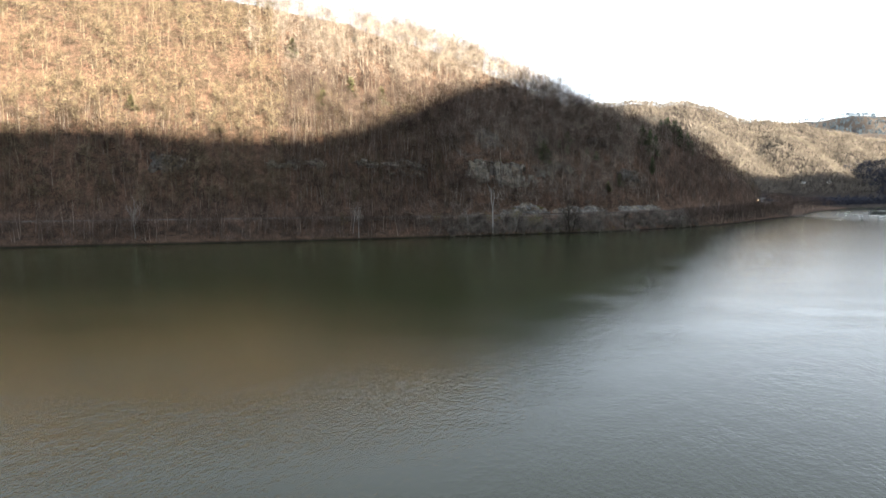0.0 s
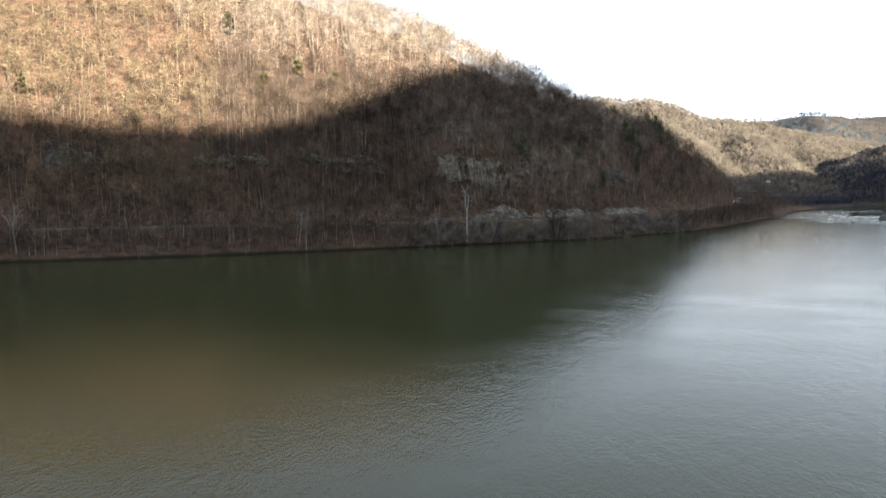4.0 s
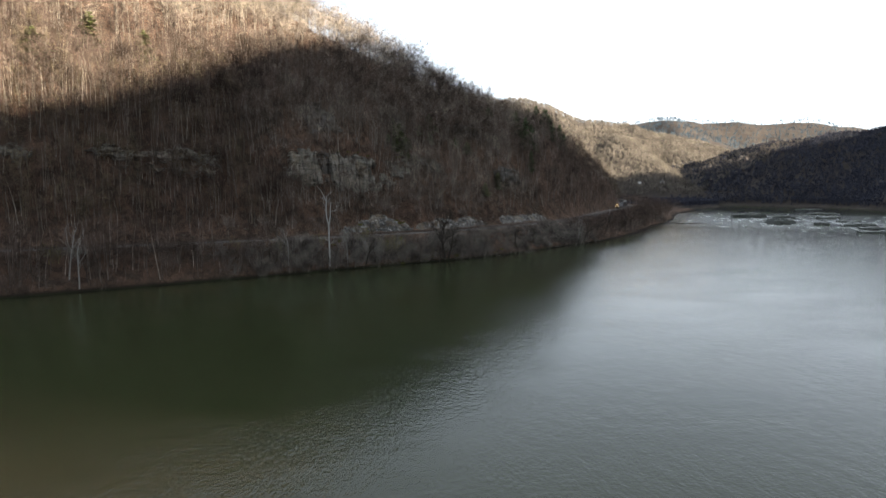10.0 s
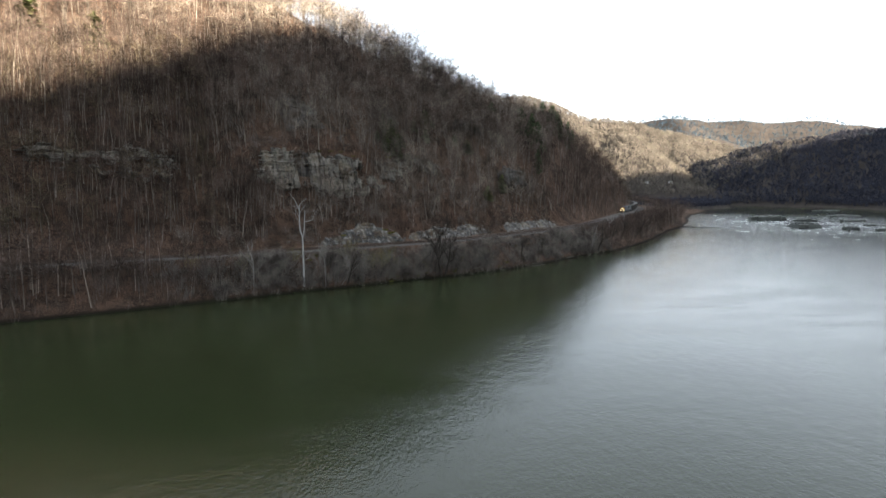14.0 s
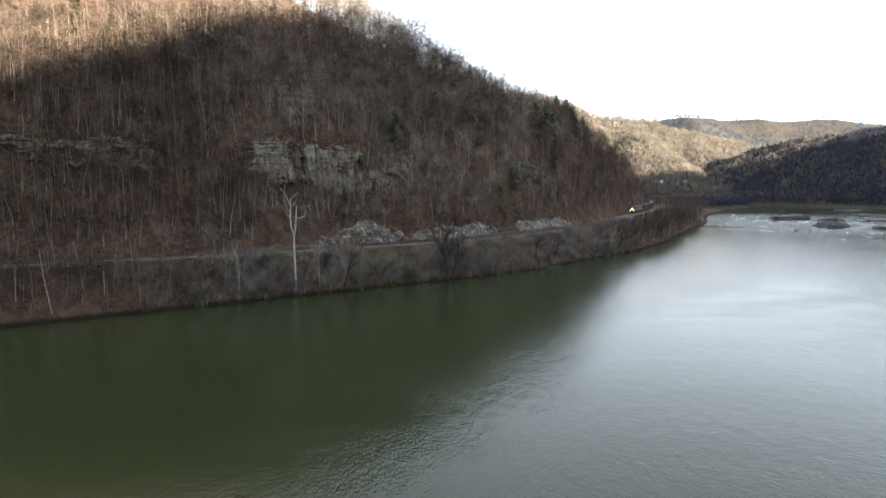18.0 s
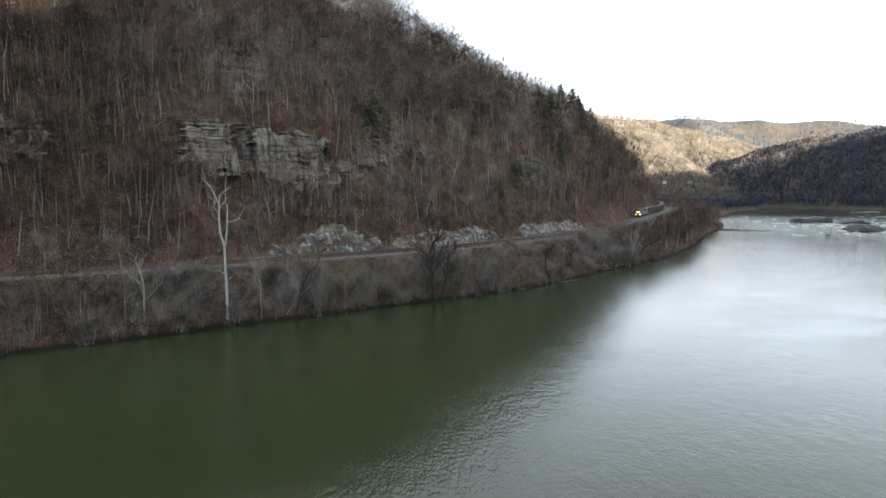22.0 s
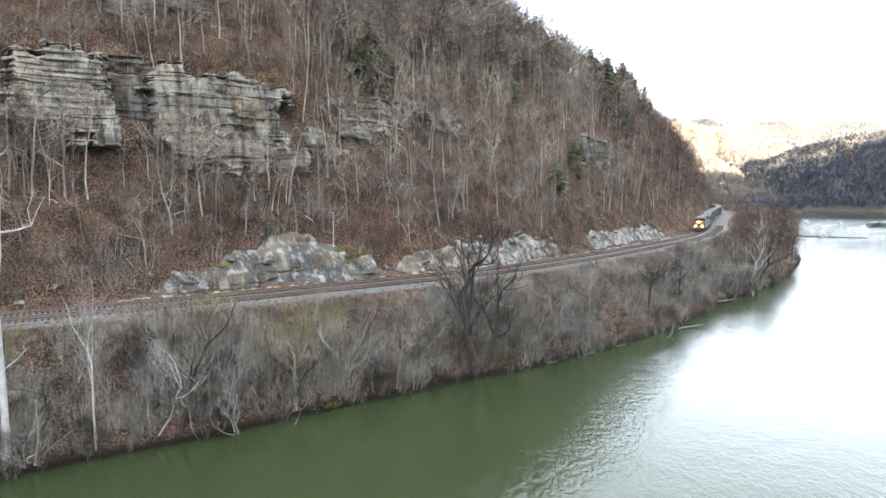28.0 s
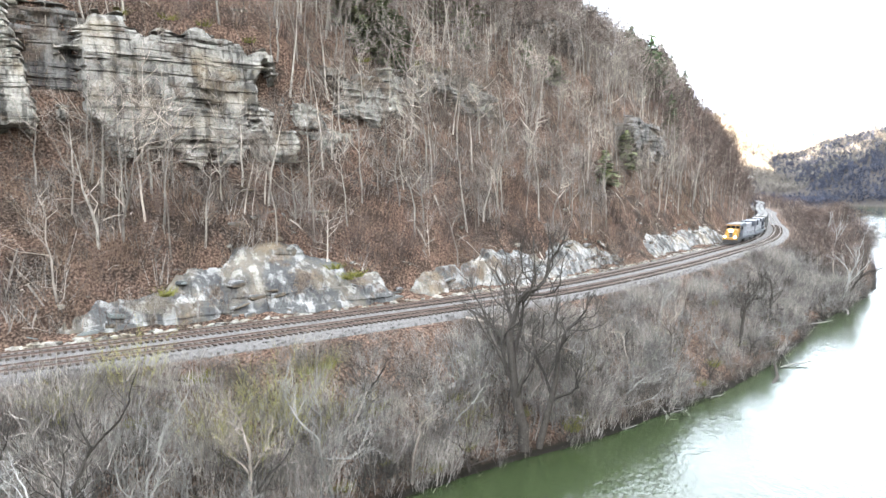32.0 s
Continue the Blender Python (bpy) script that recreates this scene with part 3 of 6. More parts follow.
def brush_clump(seed, stems=26, subs=5, wide=0.010):
    """A leafless thicket about one metre high and wide."""
    r = np.random.default_rng(seed)
    a, rad = r.uniform(0, 6.28, stems), r.uniform(0, 0.32, stems)
    base = np.stack([np.cos(a) * rad, np.sin(a) * rad, np.full(stems, -0.05)], 1)
    tip = base + np.stack([np.cos(a) * r.uniform(0.0, 0.5, stems), np.sin(a) * r.uniform(0.0, 0.5, stems), r.uniform(0.5, 1.05, stems)], 1)
    b, t, w = [base], [tip], [np.full(stems, wide)]
    for _ in range(subs):
        u = r.uniform(0.3, 0.98, (stems, 1))
        q = base + (tip - base) * u
        b.append(q), t.append(q + (tip - base) * 0.22 + r.normal(size=(stems, 3)) * (0.11, 0.11, 0.07)), w.append(np.full(stems, wide * 0.5))
    return blades(np.concatenate(b), np.concatenate(t), np.concatenate(w))


def conifer(seed, tiers=15, per=12, slim=0.24):
    """A spruce or hemlock one metre high: trunk, and drooping boughs of many small blades."""
    r = np.random.default_rng(seed)
    trunk = tube([(0, 0, -0.03), (0.005, 0, 0.5), (0, 0, 1)], [0.014, 0.009, 0.002], 4)
    v = []
    for i in range(tiers):
        z = 0.10 + 0.88 * i / tiers
        for j in range(per):
            a, ln = r.uniform(0, 6.28), slim * (1.05 - z) ** 0.75 * r.uniform(0.55, 1.2)
            d = np.array([math.cos(a), math.sin(a), r.uniform(-0.45, 0.1)])
            side = np.array([-d[1], d[0], 0]) * ln * 0.42
            b = np.array([0, 0, z + r.uniform(-0.03, 0.03)])
            for m in range(3):
                c0 = b + d * ln * (0.1 + 0.3 * m)
                v += [c0 - side * r.uniform(0.4, 1) + (0, 0, r.uniform(-0.03, 0.02)), c0 + side * r.uniform(0.4, 1) + (0, 0, r.uniform(-0.03, 0.02)), c0 + d * ln * 0.5 + (0, 0, -0.02)]
    v = np.array(v)
    return trunk, (v, np.arange(len(v)).reshape(-1, 3))


def scattered(variants, places):
    """Copies of variants joined into one: places are rows of x, y, z, size, width, turn; variant by turns."""
    vs, fs, ms, o = [], [], [], 0
    places = np.asarray(places)
    which = rng.integers(0, len(variants), len(places))
    for k, (v, f, *tone) in enumerate(variants):
        q = places[which == k]
        if not len(q):
            continue
        c, s = np.cos(q[:, 5])[:, None], np.sin(q[:, 5])[:, None]
        x = (v[None, :, 0] * c - v[None, :, 1] * s) * (q[:, 3] * q[:, 4])[:, None] + q[:, 0][:, None]
        y = (v[None, :, 0] * s + v[None, :, 1] * c) * (q[:, 3] * q[:, 4])[:, None] + q[:, 1][:, None]
        z = v[None, :, 2] * q[:, 3][:, None] + q[:, 2][:, None]
        vs.append(np.stack([x, y, z], -1).reshape(-1, 3))
        fs.append((f[None] + (np.arange(len(q)) * len(v))[:, None, None]).reshape(-1, 3) + o)
        ms.append(np.tile(tone[0] if tone else np.zeros(len(f)), len(q)))
        o += len(v) * len(q)
    if variants and len(variants[0]) > 2:
        return np.concatenate(vs), np.concatenate(fs), np.concatenate(ms)
    return np.concatenate(vs), np.concatenate(fs)


def woodland(n, s0, s1, e0, e1, h0, h1, power=1.0):
    s, e = rng.uniform(s0, s1, n), e0 + (e1 - e0) * rng.uniform(0, 1, n) ** power
    x, y = plan(s, e)
    return np.stack([x, y, height(s, e) - 0.1, rng.uniform(h0, h1, n), rng.uniform(0.8, 1.25, n), rng.uniform(0, 6.28, n)], 1), s, e


def toned(t, c):
    """Trunk and crown in one piece, with a tone index for each face."""
    v, f = joined([t, c])
    return v, f, np.r_[np.zeros(len(t[1])), np.ones(len(c[1]))]


def slight_tree(seed, limbs=9, twigs=5, wide=0.0078):
    """A bare tree for the far slope: a thin trunk, limbs and twig sprays as slim blades, with a wide rounded crown, one metre high."""
    r = np.random.default_rng(seed)
    lean = r.normal(size=2) * 0.06
    spine = np.array([(0, 0, -0.05), (lean[0] * 0.3 + r.normal() * 0.01, lean[1] * 0.3, 0.42), (lean[0], lean[1], 0.92)])
    z = np.linspace(0.37, 0.88, limbs) + r.uniform(-0.04, 0.04, limbs)
    a, up = r.uniform(0, 6.28, limbs), r.uniform(-0.05, 0.85, limbs)
    ln = (0.13 + 0.24 * (1 - z) ** 0.6) * r.uniform(0.7, 1.3, limbs)
    base = np.stack([lean[0] * z, lean[1] * z, z], 1)
    way = np.stack([np.cos(a) * np.cos(up), np.sin(a) * np.cos(up), np.sin(up) + 0.15], 1)
    tip = base + way * ln[:, None]
    b, t, w = [base], [tip], [np.full(limbs, wide * 0.75)]
    for _ in range(twigs):
        q = base + (tip - base) * r.uniform(0.25, 1.0, (limbs, 1))
        e = q + (way * 0.5 + r.normal(size=(limbs, 3)) * 0.75 + (0, 0, 0.15)) * (0.05 + ln * 0.34)[:, None]
        b.append(q), t.append(e), w.append(np.full(limbs, wide * 0.68))
        q2 = q + (e - q) * 0.5
        b.append(q2), t.append(q2 + (e - q) * 0.5 + r.normal(size=(limbs, 3)) * 0.04), w.append(np.full(limbs, wide * 0.6))
    return toned(tube(spine, np.array([0.0104, 0.0076, 0.002]), 3), blades(np.concatenate(b), np.concatenate(t), np.concatenate(w)))


def build_hill_woods():
    kinds = [toned(*bare_tree(100 + i, limbs=10, twigs=5, subs=2, start=0.27 + 0.06 * (i % 4), spread=1.05, wide=0.0088 + 0.001 * (i % 3))) for i in range(10)]
    v, f, m = scattered(kinds, np.concatenate([woodland(620, -150, -45, 9, 70, 7, 15)[0], woodland(420, 110, 330, 9, 60, 8, 14)[0]]))
    tagged(new("hillside_woods", mesh_of("hillside_woods", v, f, ((TRUNK, TWIG), m))), "leafless grey-brown hardwood forest covering the steep hillside", "forest", kind="stuff")
    v, f, m = scattered(kinds, woodland(640, -45, 110, 11, 70, 7, 15)[0])
    tagged(new("slope_woods", mesh_of("slope_woods", v, f, ((TRUNK, BARK), m))), "slender grey leafless trees above the railway cliffs", "forest", kind="stuff")
    light = [slight_tree(160 + i, limbs=11, twigs=6, wide=0.0085 + 0.0015 * (i % 3)) for i in range(12)]
    full = [slight_tree(180 + i, limbs=9, twigs=5, wide=0.0155 + 0.002 * (i % 3)) for i in range(12)]
    v, f, m = scattered(full, np.concatenate([woodland(2700, -560, -150, 8, 190, 9, 17)[0], woodland(750, -330, -60, 7.5, 60, 6, 13)[0], woodland(500, 340, 850, 8, 220, 8, 14)[0]]))
    tagged(new("ridge_woods", mesh_of("ridge_woods", v, f, ((TAN_BARK, SUNLIT_TWIG), m))), "leafless hardwood forest on the ridge and the sunlit slope", "forest", kind="stuff")
    v, f, m = scattered(light, np.concatenate([woodland(1000, -150, 110, 30, 75, 9, 16)[0], woodland(800, -160, -45, 8, 60, 4, 12)[0], woodland(500, -330, -150, 8, 45, 4, 12)[0], woodland(500, 110, 340, 9, 90, 8, 16)[0]]))
    high = scattered(light, np.concatenate([woodland(700, -170, 260, 85, 190, 13, 21)[0], woodland(560, -150, 110, 62, 150, 13, 21)[0], woodland(260, 55, 270, 28, 110, 12, 20)[0]]))
    tagged(new("crest_woods", mesh_of("crest_woods", high[0], high[1], ((TRUNK, BARK), high[2]))), "grey leafless forest along the crest of the hill", "forest", kind="stuff")
    tagged(new("upper_woods", mesh_of("upper_woods", v, f, ((TRUNK, TWIG), m))), "leafless hardwood forest on the upper slopes", "forest", kind="stuff")


build_hill_woods()


# ---------------------------------------------------------------- far woods
def tuft(seed, n=16, wide=0.045):
    """A far leafless crown, one metre high, of a few broad twig sprays."""
    r = np.random.default_rng(seed)
    a, z0 = r.uniform(0, 6.28, n), r.uniform(0.25, 0.75, n)
    base = np.stack([r.normal(size=n) * 0.05, r.normal(size=n) * 0.05, z0], 1)
    tip = base + np.stack([np.cos(a) * 0.26, np.sin(a) * 0.26, r.uniform(0.1, 0.32, n)], 1) * r.uniform(0.6, 1.2, (n, 1))
    return blades(np.r_[base, [(0, 0, -0.05)]], np.r_[tip, [(0.01, 0, 0.9)]], np.r_[np.full(n, wide), 0.02])


def far_places(n, x0, x1, y0, y1, h0, h1, zmin, zmax=400):
    x, y = rng.uniform(x0, x1, n), rng.uniform(y0, y1, n)
    z = far_height(x, y)
    k = (z > zmin) & (z < zmax)
    m = int(k.sum())
    return np.stack([x[k], y[k], z[k] - 0.3, rng.uniform(h0, h1, m), rng.uniform(0.8, 1.3, m), rng.uniform(0, 6.28, m)], 1)


def build_far_woods():
    tufts = [tuft(300 + i, 16, 0.052) for i in range(10)]
    v, f = scattered(tufts, far_places(24000, -40, 790, 1040, 1420, 7, 13, 14))
    tagged(new("far_forest", mesh_of("far_forest", v, f, FAR_TWIG)), "leafless tan forest clothing the distant hill", "forest", kind="stuff")
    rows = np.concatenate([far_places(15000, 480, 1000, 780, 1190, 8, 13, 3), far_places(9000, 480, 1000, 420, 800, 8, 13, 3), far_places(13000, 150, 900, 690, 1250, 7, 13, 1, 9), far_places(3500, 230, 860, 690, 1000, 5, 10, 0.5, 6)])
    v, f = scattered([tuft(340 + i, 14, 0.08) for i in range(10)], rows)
    tagged(new("lowland_forest", mesh_of("lowland_forest", v, f, SHADED_TWIG)), "flood plain and dark hill woods, shade and blue haze in their colour", "forest", kind="stuff")
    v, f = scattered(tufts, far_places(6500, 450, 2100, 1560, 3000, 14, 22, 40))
    tagged(new("remote_forest", mesh_of("remote_forest", v, f, HAZY_TWIG)), "forest on the remotest ridges, tinted with blue haze", "forest", kind="stuff")
    low = [slight_tree(400 + i, limbs=9, twigs=4, wide=0.012) for i in range(8)]
    s = rng.uniform(150, 760, 1900)
    sh = shore(s)
    e = sh + (4 - sh) * rng.uniform(0.1, 1.6, 1900)
    k = (np.abs(e) > 6.5)
    s, e = s[k], e[k]
    x, y = plan(s, e)
    low_cap = np.where((s < 420) & (e < 0), np.where((s > 170) & (e < sh[k] * 0.7), 14, np.clip(12.2 - height(s, e), 2.0, 12)), 14)  # low enough to show the railway behind
    rows = np.stack([x, y, height(s, e) - 0.2, np.minimum(rng.uniform(4, 12, len(s)), low_cap), rng.uniform(0.9, 1.5, len(s)), rng.uniform(0, 6.28, len(s))], 1)
    v, f, m = scattered(low, rows)
    tagged(new("riverside_woods", mesh_of("riverside_woods", v, f, ((BARK, TWIG), m))), "dense leafless lowland woods along the river bend", "forest", kind="stuff")


build_far_woods()


# ---------------------------------------------------------------- rock: cliffs, cut walls, ledges
def slab_mesh(seed, material, sides=7, soft=0.14):
    """An irregular slab in a unit box, with a broken outline and worn upper and lower edges."""
    r = np.random.default_rng(seed)
    a = np.sort(np.arange(sides) * 6.283 / sides + r.uniform(-0.3, 0.3, sides))
    px = np.sign(np.cos(a)) * np.abs(np.cos(a)) ** 0.45 * 0.5 * r.uniform(0.8, 1.05, sides)
    py = np.sign(np.sin(a)) * np.abs(np.sin(a)) ** 0.45 * 0.5 * r.uniform(0.8, 1.05, sides)
    rings = []
    for z, k in ((-0.5, 1 - soft), (-0.28, 1.0), (0.3, 1.0 - soft * r.uniform(0, 0.6)), (0.5, 1 - soft * r.uniform(0.6, 1.6))):
        rings.append(np.stack([px * k, py * k, z + r.uniform(-0.07, 0.07, sides)], 1))
    v = np.concatenate(rings)
    f = []
    for i in range(3):
        for j in range(sides):
            p, q = i * sides + j, i * sides + (j + 1) % sides
            f.append((p, q, q + sides, p + sides))
    f.append(tuple(range(sides - 1, -1, -1)))
    f.append(tuple(range(3 * sides, 4 * sides)))
    return mesh_of("slab", v, f, material)


SLABS = [slab_mesh(500 + i, ROCK) for i in range(14)]


def stone_mesh(seed):
    """An angular broken stone in a unit box."""
    r = np.random.default_rng(seed)
    bm = bmesh.new()
    bmesh.ops.create_icosphere(bm, subdivisions=2, radius=0.5)
    cuts = [(Vector(r.normal(size=3)).normalized(), r.uniform(0.22, 0.40)) for _ in range(9)] + [(Vector((0, 0, 1)), 0.3), (Vector((0.1, 0, -1)), 0.3)]
    for v in bm.verts:
        for way, at in cuts:
            d = v.co.dot(way)
            if d > at:
                v.co -= way * (d - at)
        v.co *= 1.2
    me = bpy.data.meshes.new("stone")
    bm.to_mesh(me)
    bm.free()
    me.materials.append(ROCK)
    return me


STONES = [stone_mesh(520 + i) for i in range(10)]
CUT_SLABS = [slab_mesh(540 + i, PALE_ROCK, 6, 0.2) for i in range(12)]
WET_SLABS = [slab_mesh(570 + i, WET_ROCK, 8, 0.2) for i in range(8)]


def slab_at(parent, meshes, s, e, z, along, deep, thick, tilt=0.05, name="slab", skew=0.12):
    x, y = plan(s, e)
    ob = part(name, meshes[int(rng.integers(0, len(meshes)))], parent)
    rot = Euler((rng.normal() * tilt, rng.normal() * tilt, heading(s) + rng.normal() * skew))
    ob.matrix_basis = Matrix.LocRotScale((float(x), float(y), z), rot, (along, deep, thick))
    return ob


def slope_at(s, zs):
    """How far from the railway the ground reaches each height, for each place along it."""
    es = np.r_[np.arange(5.0, 20, 0.25), np.arange(20, 60, 1.0)]
    out = np.zeros((len(s), len(zs)))
    for i, one in enumerate(s):
        h = np.maximum.accumulate(height(np.full(len(es), one), es)) + np.arange(len(es)) * 1e-5
        out[i] = np.interp(zs, h, es)
    return out


def rock_face(name, parent, s0, s1, z0, z1, face, lean, profile, beds, step, rough, material, seed, ragged=0.6, panel=(4.0, 11.0), seam=0.3, upright=0.0):
    """A rock face over (s, z) that comes out of the slope and dips under it again round its uneven rim: thin beds with broken dark seams, a few undercut levels and upright cracks."""
    r = np.random.default_rng(seed)
    s = np.arange(s0 - 2, s1 + 2, step)
    zs, off, ids, z, k = [], [], [], z0 - 2.0, 0
    while z < z1 + 2.0:
        h = r.uniform(*beds) * (2.4 if r.uniform() < 0.22 else 1)
        for dz, add in ((0.0, 0.0), (0.5 * h, -0.02), (h - 0.08, 0.0), (h - 0.04, -1.0)):
            zs.append(z + dz), off.append(add), ids.append(k)
        z, k = z + h, k + 1
    zs, off, ids = np.array(zs), np.array(off), np.array(ids)
    S, Z = np.meshgrid(s, zs, indexing="ij")
    B = ids[None] + 0 * S
    deep = seam * np.clip(2.2 * waves(S + B * 17.0, B * 5.0, seed + 3, 6, 0.06, 0.6) - 0.1, 0, 1.3)
    step_out = np.floor(2.4 * waves(S * 0.9 + B * 31.0, B * 11.0, seed + 4, 6, 0.05, 0.6) + 0.5) * rough * 0.5
    E = face + lean * (Z - z0) / (z1 - z0) + np.where(off[None] < -0.5, deep, off[None]) + step_out * (1 - 0.7 * upright)
    E += rough * (3.0 - 1.9 * upright) * waves(S, Z * 0.6, seed, 6, 0.025, 0.2) + rough * 0.5 * waves(S, Z, seed + 1, 6, 0.3, 1.4)
    E += upright * rough * (np.floor(3 * waves(S + 0.45 * Z, Z * 0.12, seed + 8, 6, 0.05, 0.45)) * 0.3 - 0.4 + 1.4 * np.abs(waves(S - 0.3 * Z, Z * 0.2, seed + 9, 6, 0.08, 0.7)))
    for _ in range(4):
        level, a, c = r.uniform(z0 + 1, z1 - 1), *np.sort(r.uniform(s0, s1, 2))
        sag = level + 0.5 * waves(S, S * 0, seed + 12, 4, 0.04, 0.2)
        E += np.where((Z < sag) & (Z > sag - r.uniform(0.5, 1.4)) & (S > a) & (S < c), rough * r.uniform(1.5, 3.5), 0) * (1 - upright)
    for _ in range(int((s1 - s0) / 5)):
        at = r.uniform(s0, s1)
        lo = r.uniform(z0, z1)
        E += np.where((np.abs(S - at - 0.25 * np.sin(Z * 0.7)) < step * 0.8) & (np.abs(Z - lo) < r.uniform(1, 4)), 0.25, 0)
    q = np.clip((s - s0) / (s1 - s0), 0, 1)
    lohi = np.array([profile(float(w)) for w in q])
    rag = ragged * (waves(S, Z * 0.6, 77, 6, 0.03, 0.4) + 0.8 * waves(S, Z * 0.5, seed + 5, 5, 0.1, 0.6))
    rim = np.maximum.reduce([lohi[:, :1] + rag - Z, Z - lohi[:, 1:] - rag, (s0 - S + 1.5 * rag) * 0.7, (S - s1 + 1.5 * rag) * 0.7]) + (0.5 - 0.4 * upright) * (np.floor(2 * waves(B * 13.0, S * 0.5, seed + 6, 5, 0.05, 0.3)))
    under = slope_at(s, zs) + 0.9
    w = np.clip(rim / (1.3 if upright else 2.2) + 0.5, 0, 1)
    w = w * w * (3 - 2 * w)
    E = np.where(w >= 1, np.maximum(E, under), E * (1 - w) + np.maximum(E, under) * w)
    Z = Z + 0.25 * waves(S, Z * 0.25, seed + 2, 5, 0.02, 0.2) * (1 - w)
    cuts = [0]
    while cuts[-1] < len(s) - 1:
        cuts.append(min(len(s) - 1, cuts[-1] + int(r.uniform(*panel) / step)))
    for a, c in zip(cuts[:-1], cuts[1:]):
        part_of = slice(a, c + 1)
        x, y = plan(S[part_of], E[part_of])
        v = np.stack([x, y, Z[part_of]], -1).reshape(-1, 3)
        i = np.arange(x.size).reshape(x.shape)
        f = np.stack([i[:-1, :-1], i[1:, :-1], i[1:, 1:], i[:-1, 1:]], -1).reshape(-1, 4)
        part(name, mesh_of(name, v, f, material), parent)


FACE_SEED = [900]


def outcrop(label, s0, s1, z0, z1, face, lean, profile=None, thick=(0.14, 0.5), rag=1.6, stone=None):
    """A layered cliff from z0 up to z1; face: its distance from the railway at the foot, lean: how far it lies back by the top."""
    base = tagged(new("rock_outcrop"), label, "cliff", "rock outcrops")
    FACE_SEED[0] += 7
    prof = profile or (lambda u: (z0, z1))
    rock_face("rock_face", base, s0, s1, z0, z1, face, lean, prof, thick, 0.3, 0.21, stone or ROCK, FACE_SEED[0], rag, (6.0, 14.0), 0.42, 0.3)
    return base


def ledges(label, s0, s1, z0, z1, n):
    """Thin slabs that show here and there out of the slope between two levels."""
    base = tagged(new("rock_ledges"), label, "rock", "rock ledges")
    es = np.arange(7, 45, 0.4)
    heart = rng.uniform(s0, s1, max(3, n // 6))
    for _ in range(n):
        s = float(np.clip(heart[int(rng.integers(0, len(heart)))] + rng.normal() * 2.5, s0, s1))
        z = rng.uniform(z0, z1)
        e = float(es[int(np.argmin(np.abs(height(np.full(len(es), s), es) - z)))])
        slab_at(base, STONES, s, e + 0.55, z, rng.uniform(0.8, 3.2), rng.uniform(1.4, 2.2), rng.uniform(0.3, 0.9), 0.12, "ledge", 0.3)


MID_ROCK = rock_material("weathered_grey_rock", (0.045, 0.043, 0.038), (0.225, 0.218, 0.198), (0.02, 0.019, 0.018), 1.1, 0.12, 0.49, 0.12, 0.54)
DARK_ROCK = rock_material("dark_weathered_rock", (0.04, 0.038, 0.036), (0.17, 0.165, 0.158), (0.02, 0.019, 0.019), 1.1, 0.12, 0.50, 0.12, 0.56)


def main_profile(u):
    return np.interp(u, [0, 0.1, 0.2, 0.5, 0.8, 1], [31, 29, 26.2, 23.4, 25.4, 27.5]), np.interp(u, [0, 0.06, 0.15, 0.55, 0.85, 0.95, 1], [38, 40.5, 41.8, 41.9, 39.8, 38.5, 33])


